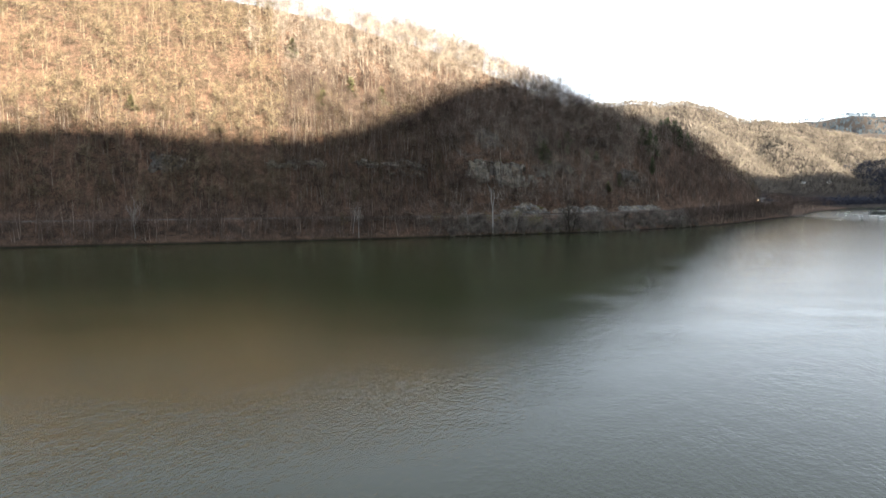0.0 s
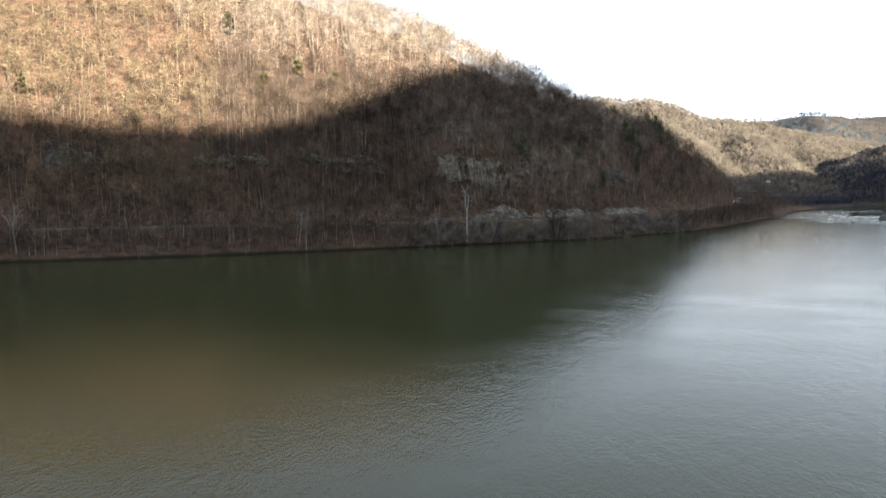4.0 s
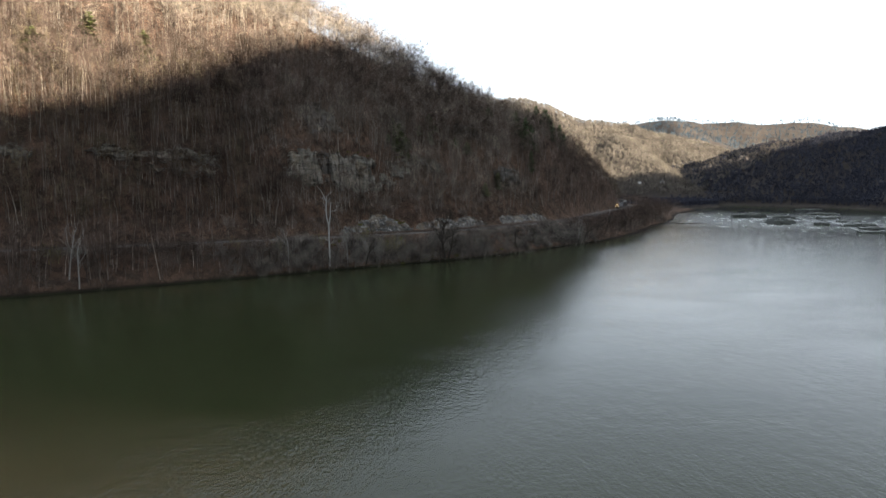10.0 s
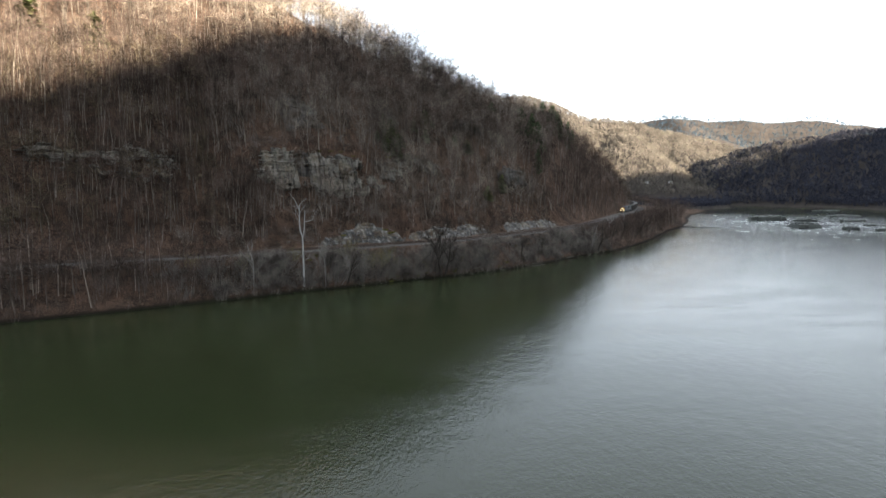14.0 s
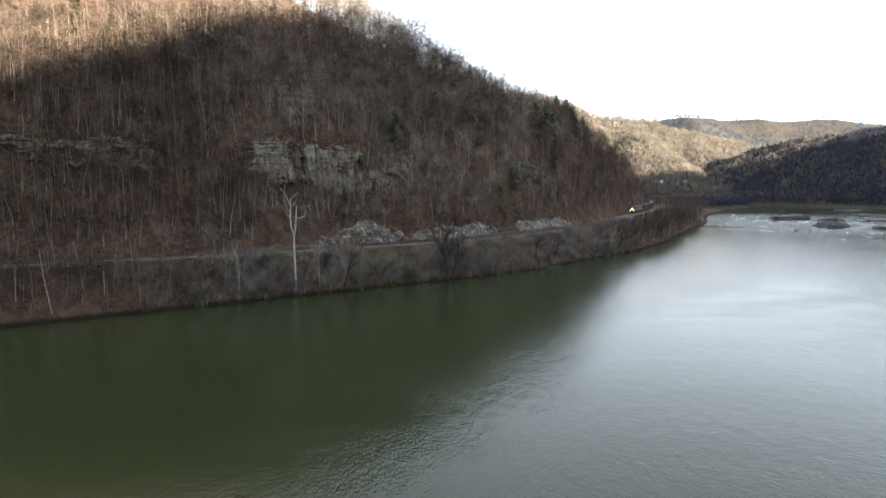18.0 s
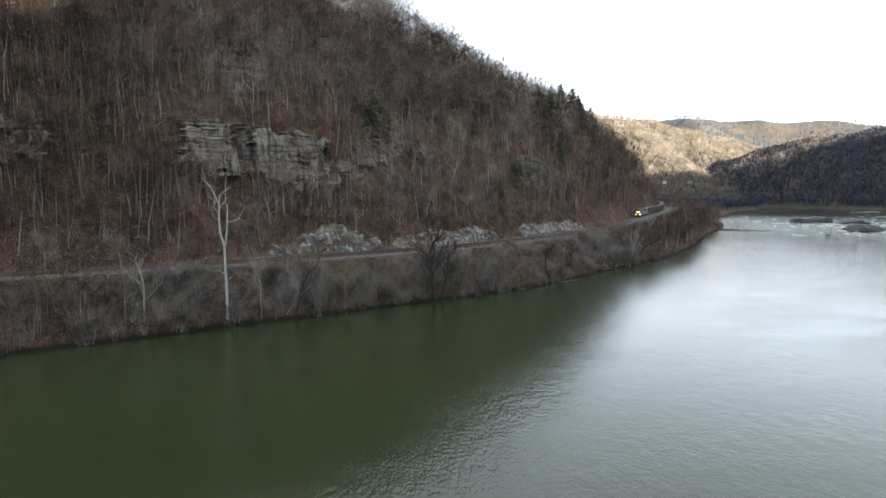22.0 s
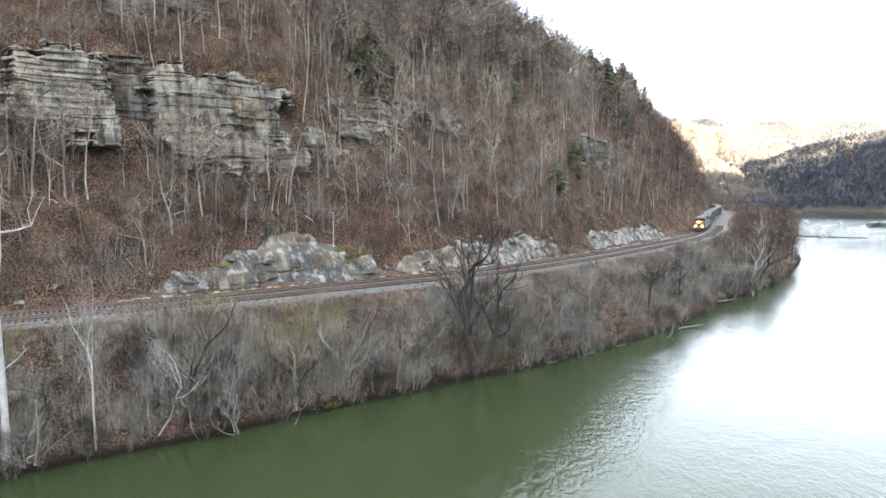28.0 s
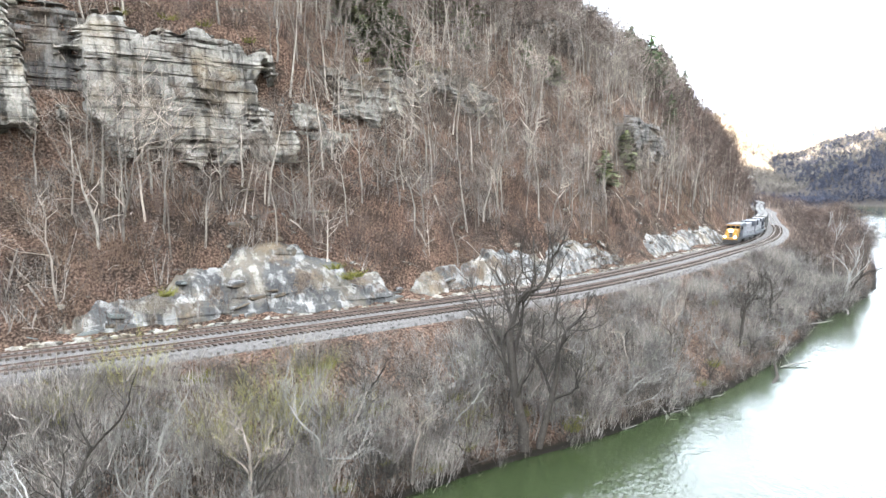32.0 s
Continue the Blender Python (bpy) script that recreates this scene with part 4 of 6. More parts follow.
def build_cliffs():
    outcrop("tall layered grey sandstone cliff with dark overhung foot", -29.5, -6.5, 23.3, 41.9, 18.0, 3.0, main_profile, rag=2.3)
    outcrop("layered grey cliff split by a dark gully", -48, -34.5, 29.5, 41.5, 18.9, 1.8, lambda u: (np.interp(u, [0, 0.6, 1], [32.5, 30.5, 30]), np.interp(u, [0, 0.2, 1], [38, 40.5, 41.5])))
    outcrop("broken grey rock buttress with mossy top", 2.5, 13.5, 31, 41, 20.6, 4.6, lambda u: (33.8 - 1.5 * u, 39.2 + 2 * u), rag=1.9, stone=MID_ROCK)
    outcrop("square-cut grey rock block with overhanging dark roof", 15.5, 38, 32.5, 41.2, 21.2, 4.6, lambda u: (36 - 2 * u, np.interp(u, [0, 0.6, 1], [41.2, 40.6, 38.5])), rag=1.9, stone=MID_ROCK)
    outcrop("low broken ledges beside the cliff", -6, 3, 28, 34, 19.5, 2.0, lambda u: (30 - 2 * u, 33.5 - 3 * u), rag=1.6)
    # dark stone here stands for the shadow inside the gully
    outcrop("rock recessed in the gully, its shade in the dark colour", -35, -28.5, 30, 42, 20.4, 1.0, lambda u: (33, 41.2), rag=0.9, stone=DARK_ROCK)
    ledges("scattered low rock ledges on the slope", 30, 60, 19, 30, 26)
    ledges("scattered low rock ledges on the slope", 84, 114, 18, 28, 24)
    ledges("small rock ledges on the upper slope", -30, 40, 44, 60, 30)
    ledges("pale broken blocks on the slope above the cut", -15, -3, 19, 22.5, 9)
    outcrop("dark layered rock outcrop among bare trees", 82, 101, 30, 38.7, 17.0, 2.2, lambda u: (30.5, 37 + 1.7 * u), stone=DARK_ROCK)
    outcrop("small dark outcrop high among bare trees", 76, 88, 55, 59.5, 35.0, 2.0, stone=DARK_ROCK)
    outcrop("small ledge of grey rock under evergreens", 14, 28.6, 56, 60, 38.5, 2.0)
    outcrop("tall broken upper cliff of dark grey rock", -32, -18, 50, 63, 29.5, 8.0, lambda u: (50 + 1 * u, np.interp(u, [0, 0.4, 1], [62, 63, 57])), stone=DARK_ROCK)
    outcrop("thin grey rock ledges among bare trees", -113, -74, 36, 41, 22.7, 2.2, lambda u: (36.6 + 0.8 * math.sin(u * 17), 40.0 + 0.9 * math.sin(u * 11)), rag=1.5)
    outcrop("thin grey rock ledges among bare trees", -98, -76, 31.5, 34.5, 18.7, 1.4, lambda u: (32 + 0.7 * math.sin(u * 23), 33.6 + 0.9 * math.sin(u * 15)), rag=1.2)
    outcrop("thin grey rock ledges among bare trees", -160, -128, 36, 41.5, 22.2, 2.2, lambda u: (36.6 + 0.8 * math.sin(u * 13), 39.2 + 0.9 * math.sin(u * 19)), rag=1.5)
    outcrop("grey layered cliff band among bare trees", -220, -203, 31, 43, 21.0, 4.5, lambda u: (33 + 2 * u, 43 - 1.5 * u), rag=1.6, thick=(0.4, 1.1), stone=DARK_ROCK)
    ledges("thin broken rock ledges among bare trees", -165, -130, 36, 40, 22)


def build_cut_walls():
    for label, s0, s1, beds, length, keep, low, dip in (("blasted rock wall with wet dark streaks beside the railway", -36, 3, (0.5, 1.6), (0.8, 2.8), 0.13, 0.3, 0.6), ("pale blasted rock wall beside the railway", 3, 60, (0.5, 1.8), (0.7, 2.0), 0.06, 0.36, 1.0),
                                                   ("smooth pale rock wall beside the railway curve", 63.5, 118, (0.8, 2.2), (1.0, 2.6), 0.04, 0.26, 1.0)):
        base = tagged(new("rock_cut"), label, "rock wall", "railway rock cuts")
        FACE_SEED[0] += 7
        rock_face("rock_face", base, s0, s1, 9.4, 18.2, 5.5, 6.2, lambda u, a=s0, b=s1: (9.0, float(wall_top(a + u * (b - a)))), beds, 0.3, low, SEEP_ROCK if s0 < 0 else PALE_ROCK, FACE_SEED[0], 0.7, (5.0, 13.0), 0.12, dip)
        z = 9.7
        while z < 18:
            h = rng.uniform(0.18, 0.6)
            s = s0
            while s < s1:
                ln = rng.uniform(*length)
                top = wall_top(s + ln / 2)
                if z + h * 0.7 < top and rng.uniform() < keep:
                    wet = s < -19 and rng.uniform() < 0.7
                    deep = rng.uniform(1.0, 1.6)
                    slab_at(base, WET_SLABS if wet else CUT_SLABS, s + ln / 2, 5.55 + 0.62 * (z - 9.4) - rng.uniform(-0.1, 0.25) + deep / 2, z + h / 2, ln, deep, h, 0.12, skew=0.2)
                s += ln
            z += h


def build_rubble():
    pieces = []
    for _ in range(700):
        s = rng.uniform(-36, 112)
        if rng.uniform() < 0.93:
            e, z = rng.uniform(4.75, 5.7), 9.95
        else:
            e = 6.1 + 0.70 * (float(wall_top(s)) - 9.4) + abs(rng.normal()) * 1.6
            z = float(height(s, e))
        w = rng.uniform(0.15, 0.7) ** 1.3
        x, y = plan(s, e)
        pieces.append(box_piece(float(x), float(y), z + w * 0.2, w * 1.4, w, w * 0.7, 0.16, rng.uniform(0, 3)))
    v, f = joined(pieces)
    tagged(new("rock_rubble", mesh_of("rock_rubble", v, f, ROCK)), "broken grey rock rubble along the cut wall", "rubble", kind="stuff")


def build_boulders():
    build_rubble()
    for s, e, z, w, n in ((-10, 9.5, 20.6, 2.2, 2), (-6, 9.3, 21.6, 1.8, 2), (-44, 7.5, 16.4, 1.6, 2), (38, 9.5, 20.5, 1.4, 1), (84, 8, 19.5, 1.6, 2), (-66, 8, 18, 2, 2), (-88, 7, 17, 1.8, 2)):
        for i in range(n):
            ss, ee = s + rng.normal() * w, e + rng.normal() * 0.8
            ob = slab_at(None, STONES, ss, ee, float(height(ss, ee)) + 0.1, w * rng.uniform(0.5, 1.1), w * rng.uniform(0.5, 0.9), w * rng.uniform(0.35, 0.7), 0.3, "boulder", 1.0)
            tagged(ob, "grey sandstone boulder lying in brown leaf litter", "boulder", "boulders")


# ---------------------------------------------------------------- railway
def swept(s0, s1, step, outline):
    """A strip along the railway with a closed outline of (e, z) corners."""
    s = np.arange(s0, s1 + step / 2, step)
    k = len(outline)
    v = np.concatenate([np.stack([*plan(s, np.full(len(s), e)), np.full(len(s), z)], 1)[:, None] for e, z in outline], 1).reshape(-1, 3)
    f = []
    for i in range(len(s) - 1):
        for j in range(k):
            p, q = i * k + j, i * k + (j + 1) % k
            f.append((p, q, q + k, p + k))
    return v, np.array(f)


def build_railway():
    bed = swept(-560, 760, 4.0, [(-7.4, 8.4), (-6.1, 9.42), (-4.3, 10.22), (-0.8, 10.22), (0, 10.1), (0.8, 10.22), (4.2, 10.22), (4.85, 9.8), (4.85, 9.0), (-8.0, 7.8)])
    tagged(new("ballast_bed", mesh_of("ballast_bed", bed[0], bed[1], BALLAST)), "pale grey crushed-stone railway ballast", "ballast", kind="structure")
    tie = mesh_of("tie", *box_piece(0, 0, 0, 0.23, 2.6, 0.17, 0.01), TIE)
    for mid in (-2.15, 2.15):
        track = tagged(new("railway_track"), "rusty steel railway track on dark wooden ties", "railway track", "railway tracks")
        for side in (-0.75, 0.75):
            c = mid + side
            v, f = swept(-560, 760, 3.0, [(c - 0.07, 10.32), (c + 0.07, 10.32), (c + 0.02, 10.37), (c + 0.036, 10.49), (c - 0.036, 10.49), (c - 0.02, 10.37)])
            part("rail", mesh_of("rail", v, f, RAIL), track)
        pieces = []
        for s in np.arange(-150, 190, 0.53):
            x, y = plan(s, mid)
            turn = heading(s) + rng.normal() * 0.012
            if -38 < s < 112:
                part("tie", tie, track, "", Matrix.LocRotScale((float(x), float(y), 10.255), Euler((0, 0, turn)), (1, 1, 1)))
            else:
                pieces.append(box_piece(float(x), float(y), 10.255, 0.23, 2.6, 0.17, 0.01, turn))
        v, f = joined(pieces)
        tagged(part("ties", mesh_of("ties", v, f, TIE), track), kind="stuff")
    v, f = joined([box_piece(*[float(q) for q in plan(s, e)], float(np.interp(e, [-6.2, -4.4], [9.45, 10.22])) + 0.36, rng.uniform(0.08, 0.22), rng.uniform(0.08, 0.2), 0.14, 0.12, rng.uniform(0, 3)) for s, e in zip(rng.uniform(-60, 110, 900), rng.uniform(-6.2, -4.2, 900))])
    tagged(new("loose_stones", mesh_of("loose_stones", v - np.array([0, 0, 0.35]), f, BALLAST)), "loose stones along the ballast edge", "stones", kind="stuff")


# ---------------------------------------------------------------- train
def box_mesh(name, x0, x1, y0, y1, z0, z1, material, bevel=0.05, taper=0.0):
    bm = bmesh.new()
    bmesh.ops.create_cube(bm, size=1)
    for v in bm.verts:
        v.co = Vector((x0 + (v.co.x + 0.5) * (x1 - x0), y0 + (v.co.y + 0.5) * (y1 - y0), z0 + (v.co.z + 0.5) * (z1 - z0)))
        if taper and v.co.z > (z0 + z1) / 2:
            v.co.y *= 1 - taper
    if bevel:
        bmesh.ops.bevel(bm, geom=bm.edges[:], offset=bevel, segments=2, affect="EDGES", profile=0.5)
    me = bpy.data.meshes.new(name)
    bm.to_mesh(me)
    bm.free()
    me.materials.append(material)
    return me


def wheel_mesh(name, r, w, material, n=18):
    v, f = tube([(0, -w / 2, 0), (0, w / 2 - 0.03, 0), (0, w / 2 - 0.03, 0), (0, w / 2, 0)], [r, r, r * 1.08, r * 1.08], n)
    f = [tuple(t) for t in f] + [tuple(range(n)), tuple(range(4 * n - 1, 3 * n - 1, -1))]
    return mesh_of(name, v, f, material)


def bogie(parent, x, axles, gap, r):
    t = part("truck", box_mesh("truck", -gap * (axles - 1) / 2 - 0.5, gap * (axles - 1) / 2 + 0.5, -1.15, 1.15, 0.45, 0.85, STEEL, 0.06), parent, "", pose(x, 0, 0))
    wm = wheel_mesh("wheel", r, 0.14, STEEL)
    for i in range(axles):
        for y in (-0.75, 0.75):
            part("wheel", wm, t, "", pose((i - (axles - 1) / 2) * gap, y, r))
    return t


def build_locomotive():
    """A road locomotive, nose towards +x, rail head at z = 0."""
    loco = tagged(new("locomotive"), "dark grey and blue diesel locomotive with orange nose and lit headlights", "locomotive", "locomotives")
    part("underframe", box_mesh("underframe", -10.9, 10.9, -1.5, 1.5, 1.05, 1.5, LOCO_BLUE, 0.06), loco)
    part("fuel_tank", box_mesh("fuel_tank", -2.8, 2.8, -1.35, 1.35, 0.3, 1.1, STEEL, 0.2), loco)
    hood = part("long_hood", box_mesh("long_hood", -10.3, 5.0, -0.95, 0.95, 1.5, 4.15, LOCO_GREY, 0.12), loco)
    for i in range(9):
        part("hood_door", box_mesh("hood_door", -6.6 + i * 1.2, -5.5 + i * 1.2, -0.985, 0.985, 1.7, 3.3, LOCO_GREY, 0.03), hood)
    part("radiator", box_mesh("radiator", -10.2, -6.9, -1.5, 1.5, 3.3, 4.55, LOCO_BLUE, 0.12), loco, "flared dark radiator housing")
    part("dynamic_brake", box_mesh("dynamic_brake", 0.6, 4.4, -1.25, 1.25, 3.55, 4.5, LOCO_BLUE, 0.15), loco)
    part("exhaust_stack", box_mesh("exhaust_stack", -2.0, -0.8, -0.35, 0.35, 4.1, 4.6, STEEL, 0.05), loco)
    cab = part("cab", box_mesh("cab", 5.0, 8.0, -1.52, 1.52, 1.5, 4.5, LOCO_BLUE, 0.16, 0.08), loco)
    front = part("cab_front", box_mesh("cab_front", 7.9, 8.12, -1.45, 1.45, 2.6, 4.3, LOCO_YELLOW, 0.06, 0.06), cab, "yellow cab front")
    for y in (-0.95, 0.0, 0.95):
        part("windshield", box_mesh("windshield", 8.1, 8.15, y - 0.4, y + 0.4, 3.45, 4.05, GLASS, 0.02), front)
    for y in (-1.5, 1.5):
        part("side_window", box_mesh("side_window", 5.7, 7.2, y - 0.03, y + 0.03, 3.2, 3.95, GLASS, 0.02), cab)
    nose = part("nose", box_mesh("nose", 8.0, 10.1, -1.35, 1.35, 1.5, 3.35, LOCO_YELLOW, 0.22, 0.18), loco, "bright orange short nose")
    part("nose_door", box_mesh("nose_door", 10.06, 10.13, -0.35, 0.35, 1.6, 3.0, LOCO_BLUE, 0.03), nose)
    part("plow", box_mesh("plow", 10.6, 11.0, -1.45, 1.45, 0.15, 1.15, STEEL, 0.08), loco)
    part("pilot", box_mesh("pilot", 10.7, 10.95, -1.5, 1.5, 1.0, 1.6, LOCO_YELLOW, 0.05), loco)
    lens = wheel_mesh("headlight", 0.21, 0.1, HEADLIGHT, 16)
    for y, z, x in ((-0.2, 3.05, 10.1), (0.2, 3.05, 10.1), (-1.05, 1.75, 11.0), (1.05, 1.75, 11.0)):
        part("headlight", lens, loco, "glowing headlight", Matrix.Translation((x, y, z)) @ pose(0, 0, 0, 0, 0, 90))
    rail_v, rail_f = joined([tube([(x, y, 1.5), (x, y, 2.5)], [0.025, 0.025], 4) for y in (-1.48, 1.48) for x in np.arange(-10, 5.0, 1.5)] + [tube([(-10.2, y, 2.5), (4.9, y, 2.5)], [0.025, 0.025], 4) for y in (-1.48, 1.48)])
    part("handrail", mesh_of("handrail", rail_v, rail_f, LOCO_GREY), loco)
    bogie(loco, -7.0, 3, 1.75, 0.52)
    bogie(loco, 7.0, 3, 1.75, 0.52)
    return loco


def build_hopper():
    car = tagged(new("hopper_car"), "pale grey covered hopper wagon with ribbed sides", "freight wagon", "hopper wagons")
    L, v = 7.2, []
    prof = [(-L, 2.3), (-L, 4.35), (L, 4.35), (L, 2.3), (L - 2.2, 0.9), (-L + 2.2, 0.9)]
    for y in (-1.5, 1.5):
        v += [(x, y, z) for x, z in prof]
    f = [(0, 1, 2, 3, 4, 5), (11, 10, 9, 8, 7, 6)] + [(i, i + 6, (i + 1) % 6 + 6, (i + 1) % 6) for i in range(6)]
    body = part("body", mesh_of("body", v, f, HOPPER), car)
    rib = box_mesh("rib", -0.06, 0.06, -1.58, 1.58, 1.2, 4.35, HOPPER, 0.02)
    for i in range(-4, 5):
        part("rib", rib, body, "", pose(i * 1.3, 0, 0))
    part("roof", box_mesh("roof", -L - 0.1, L + 0.1, -1.45, 1.45, 4.3, 4.62, HOPPER, 0.14), car)
    hatch = box_mesh("hatch", -1.1, 1.1, -0.35, 0.35, 4.6, 4.74, HOPPER, 0.04)
    for i in range(-2, 3):
        part("hatch", hatch, car, "", pose(i * 2.7, 0, 0))
    part("sill", box_mesh("sill", -7.7, 7.7, -0.3, 0.3, 0.85, 1.3, STEEL, 0.04), car)
    for x in (-7.3, 7.3):
        part("end_platform", box_mesh("end_platform", x - 0.45, x + 0.45, -1.45, 1.45, 1.2, 1.32, STEEL, 0.02), car)
        part("ladder", box_mesh("ladder", x - 0.04, x + 0.04, 0.9, 1.4, 1.3, 4.2, STEEL, 0.01), car)
    bogie(car, -5.6, 2, 1.75, 0.46)
    bogie(car, 5.6, 2, 1.75, 0.46)
    return car


NOSE_S = [(0, 385), (2, 375), (4.5, 364), (7, 344), (9.5, 324), (12, 305), (13.5, 295), (15.5, 280), (18, 256), (20.5, 238), (23, 212), (25.5, 180), (28, 142), (30, 114), (31, 104), (32, 97.5)]


def car_pose(s):
    """A wagon's pose on the hill-side track at s, heading towards smaller s."""
    (xa, ya), (xb, yb) = plan(s + 6, 2.15), plan(s - 6, 2.15)
    return Matrix.Translation((float(xa + xb) / 2, float(ya + yb) / 2, 10.49)) @ pose(0, 0, 0, 0, 0, math.degrees(math.atan2(yb - ya, xb - xa)))


TRAIN = []


def build_train():
    loco = build_locomotive()
    hopper = build_hopper()
    TRAIN.append((loco, 11.0))
    back = 11.0 + 22.4
    TRAIN.append((copy_thing(loco, Matrix()), -back))
    back += 22.4 / 2 + 15.9 / 2
    for i in range(15):
        TRAIN.append((hopper if i == 0 else copy_thing(hopper, Matrix()), back))
        back += 15.9


def motions():
    ts = np.arange(0, 32.5, 1.0)
    nose = np.interp(ts, [t for t, _ in NOSE_S], [s for _, s in NOSE_S])
    for thing, back in TRAIN:
        walk(thing, [(float(t), car_pose(s + abs(back)) @ pose(0, 0, 0, 0, 0, 180 if back < 0 else 0)) for t, s in zip(ts, nose)])


# ---------------------------------------------------------------- large trees by branching
def grown(seed, h, r0, split, levels=4, curl=0.16, up=0.25, bend=(0, 0), twig=0.012, spray=5, first=None, low=0.55):
    """A leafless tree in metres: stem and branches as (trunk, crown)."""
    r = np.random.default_rng(seed)
    trunk, crown, b0, t0, w0 = [], [], [], [], []

    def limb(o, d, ln, rad, level):
        pts, k = [np.array(o, float)], 5 if level < 2 else 4
        d = np.array(d, float)
        for i in range(k):
            d = d + r.normal(size=3) * curl * (0.4 if level == 0 else 1.0) + np.array([0, 0, up * (0.1 if level == 0 else 0.35)])
            d /= np.linalg.norm(d)
            pts.append(pts[-1] + d * ln / k)
        rads = np.linspace(rad, rad * (0.62 if level < levels else 0.2), k + 1)
        (trunk if level == 0 else crown).append(tube(pts, rads, 7 if level == 0 else (5 if level == 1 else 3)))
        pts = np.array(pts)
        if level >= levels:
            for _ in range(spray):
                q = pts[1] + (pts[-1] - pts[1]) * r.uniform(0, 1)
                b0.append(q), t0.append(q + d * ln * 0.3 + r.normal(size=3) * ln * 0.28), w0.append(twig)
            return
        n = split if level else (first or split)
        for i in range(n):
            u = r.uniform(0.35 if level else low, 1.0) if i else 1.0
            q = np.array([np.interp(u * k, np.arange(k + 1), pts[:, c]) for c in range(3)])
            nd = d + r.normal(size=3) * (0.55 if i else 0.25) + np.array([0, 0, 0.15])
            nd /= np.linalg.norm(nd)
            limb(q, nd, ln * r.uniform(0.55, 0.85) * (0.9 if level else 0.72), rad * (0.6 if i == 0 else 0.42), level + 1)

    limb((0, 0, -0.3), (bend[0], bend[1], 1), h * (0.42 if low < 0.8 else 0.5), r0, 0)
    crown.append(blades(b0, t0, w0))
    return joined(trunk), joined(crown)


def planted(label, tree, x, y, z, material, group="", turn=0.0, scale=1.0):
    ob = tagged(new("tree", mesh_of("trunk", *tree[0], material, True)), label, "tree", group)
    ob.matrix_basis = Matrix.Translation((x, y, z)) @ pose(0, 0, 0, 0, 0, turn) @ Matrix.Scale(scale, 4)
    part("crown", mesh_of("crown", *tree[1], material), ob)
    return ob


def ground_at(x, y):
    i = int(np.argmin(np.hypot(TRACK[:, 0] - x, TRACK[:, 1] - y)))
    d = np.array([x, y]) - TRACK[i]
    return float(height(RUN[i], d @ np.array([-ALONG[i, 1], ALONG[i, 0]])))


def white_sycamore():
    """An old sycamore: a thick white bole that forks into two broken stems with a few crooked limbs, in metres."""
    r = np.random.default_rng(11)
    bole = tube([(0, 0, -1.0), (0.1, 0, 1.5), (0.1, 0.1, 6), (0.0, 0.1, 11), (-0.1, 0, 15.4)], [0.46, 0.32, 0.28, 0.25, 0.22], 9)
    limbs = [([(-0.1, 0, 15.2), (-0.85, 0.1, 17.9), (-0.95, 0.2, 20.5), (-0.85, 0.1, 23.5), (-1.5, 0.2, 25.2), (-2.3, 0.4, 27.0), (-3.4, 0.5, 28.4), (-4.0, 0.6, 29.3)], [0.28, 0.26, 0.24, 0.22, 0.17, 0.13, 0.08, 0.03]),
             ([(0.1, 0, 15.2), (0.45, -0.2, 18.0), (0.55, -0.3, 20.5), (0.75, -0.3, 23.5)], [0.24, 0.23, 0.2, 0.13]),
             ([(-0.85, 0.1, 23.4), (-0.75, 0.1, 25.4), (0.2, 0.2, 26.4), (1.2, 0.3, 27.0), (1.5, 0.3, 27.6)], [0.17, 0.14, 0.11, 0.07, 0.02]),
             ([(-0.8, 0.1, 23.0), (0.1, 0.0, 24.0), (0.8, -0.2, 25.2)], [0.12, 0.09, 0.02]),
             ([(0.6, -0.3, 20.0), (1.9, -0.4, 20.2), (3.0, -0.5, 20.6), (3.5, -0.5, 21.9), (4.3, -0.6, 23.4)], [0.14, 0.11, 0.09, 0.06, 0.02]),
             ([(3.0, -0.5, 20.6), (2.8, -0.6, 22.0), (3.4, -0.7, 23.8)], [0.06, 0.04, 0.01]),
             ([(-0.95, 0.2, 21.5), (-1.9, 0.5, 23.2), (-1.5, 0.5, 25.2)], [0.1, 0.07, 0.02]),
             ([(-1.6, 0.2, 25.4), (-2.0, 0.8, 24.6), (-2.7, 1.2, 25.0)], [0.07, 0.05, 0.02]),
             ([(-0.9, 0.2, 20.0), (-2.2, -0.6, 21.4), (-2.6, -0.9, 23.0)], [0.07, 0.05, 0.01]),
             ([(0.1, 0.1, 9.0), (-1.4, 0.5, 9.9), (-2.6, 0.9, 9.6), (-3.4, 1.0, 10.4)], [0.11, 0.08, 0.05, 0.02]),
             ([(0.1, 0.1, 7.6), (1.3, -0.4, 8.6), (2.2, -0.6, 9.6)], [0.08, 0.05, 0.02])]
    crown = [tube(p, np.array(q) * 0.78, 6) for p, q in limbs]
    base, tip = [], []
    for p, q in limbs:
        for _ in range(16):
            i = int(r.integers(1, len(p)))
            o = np.array(p[i - 1]) + (np.array(p[i]) - np.array(p[i - 1])) * r.uniform(0.2, 1)
            base.append(o), tip.append(o + r.normal(size=3) * (0.7, 0.7, 0.4) + (0, 0, 0.5))
    crown.append(blades(base, tip, np.full(len(base), 0.035)))
    return bole, joined(crown)


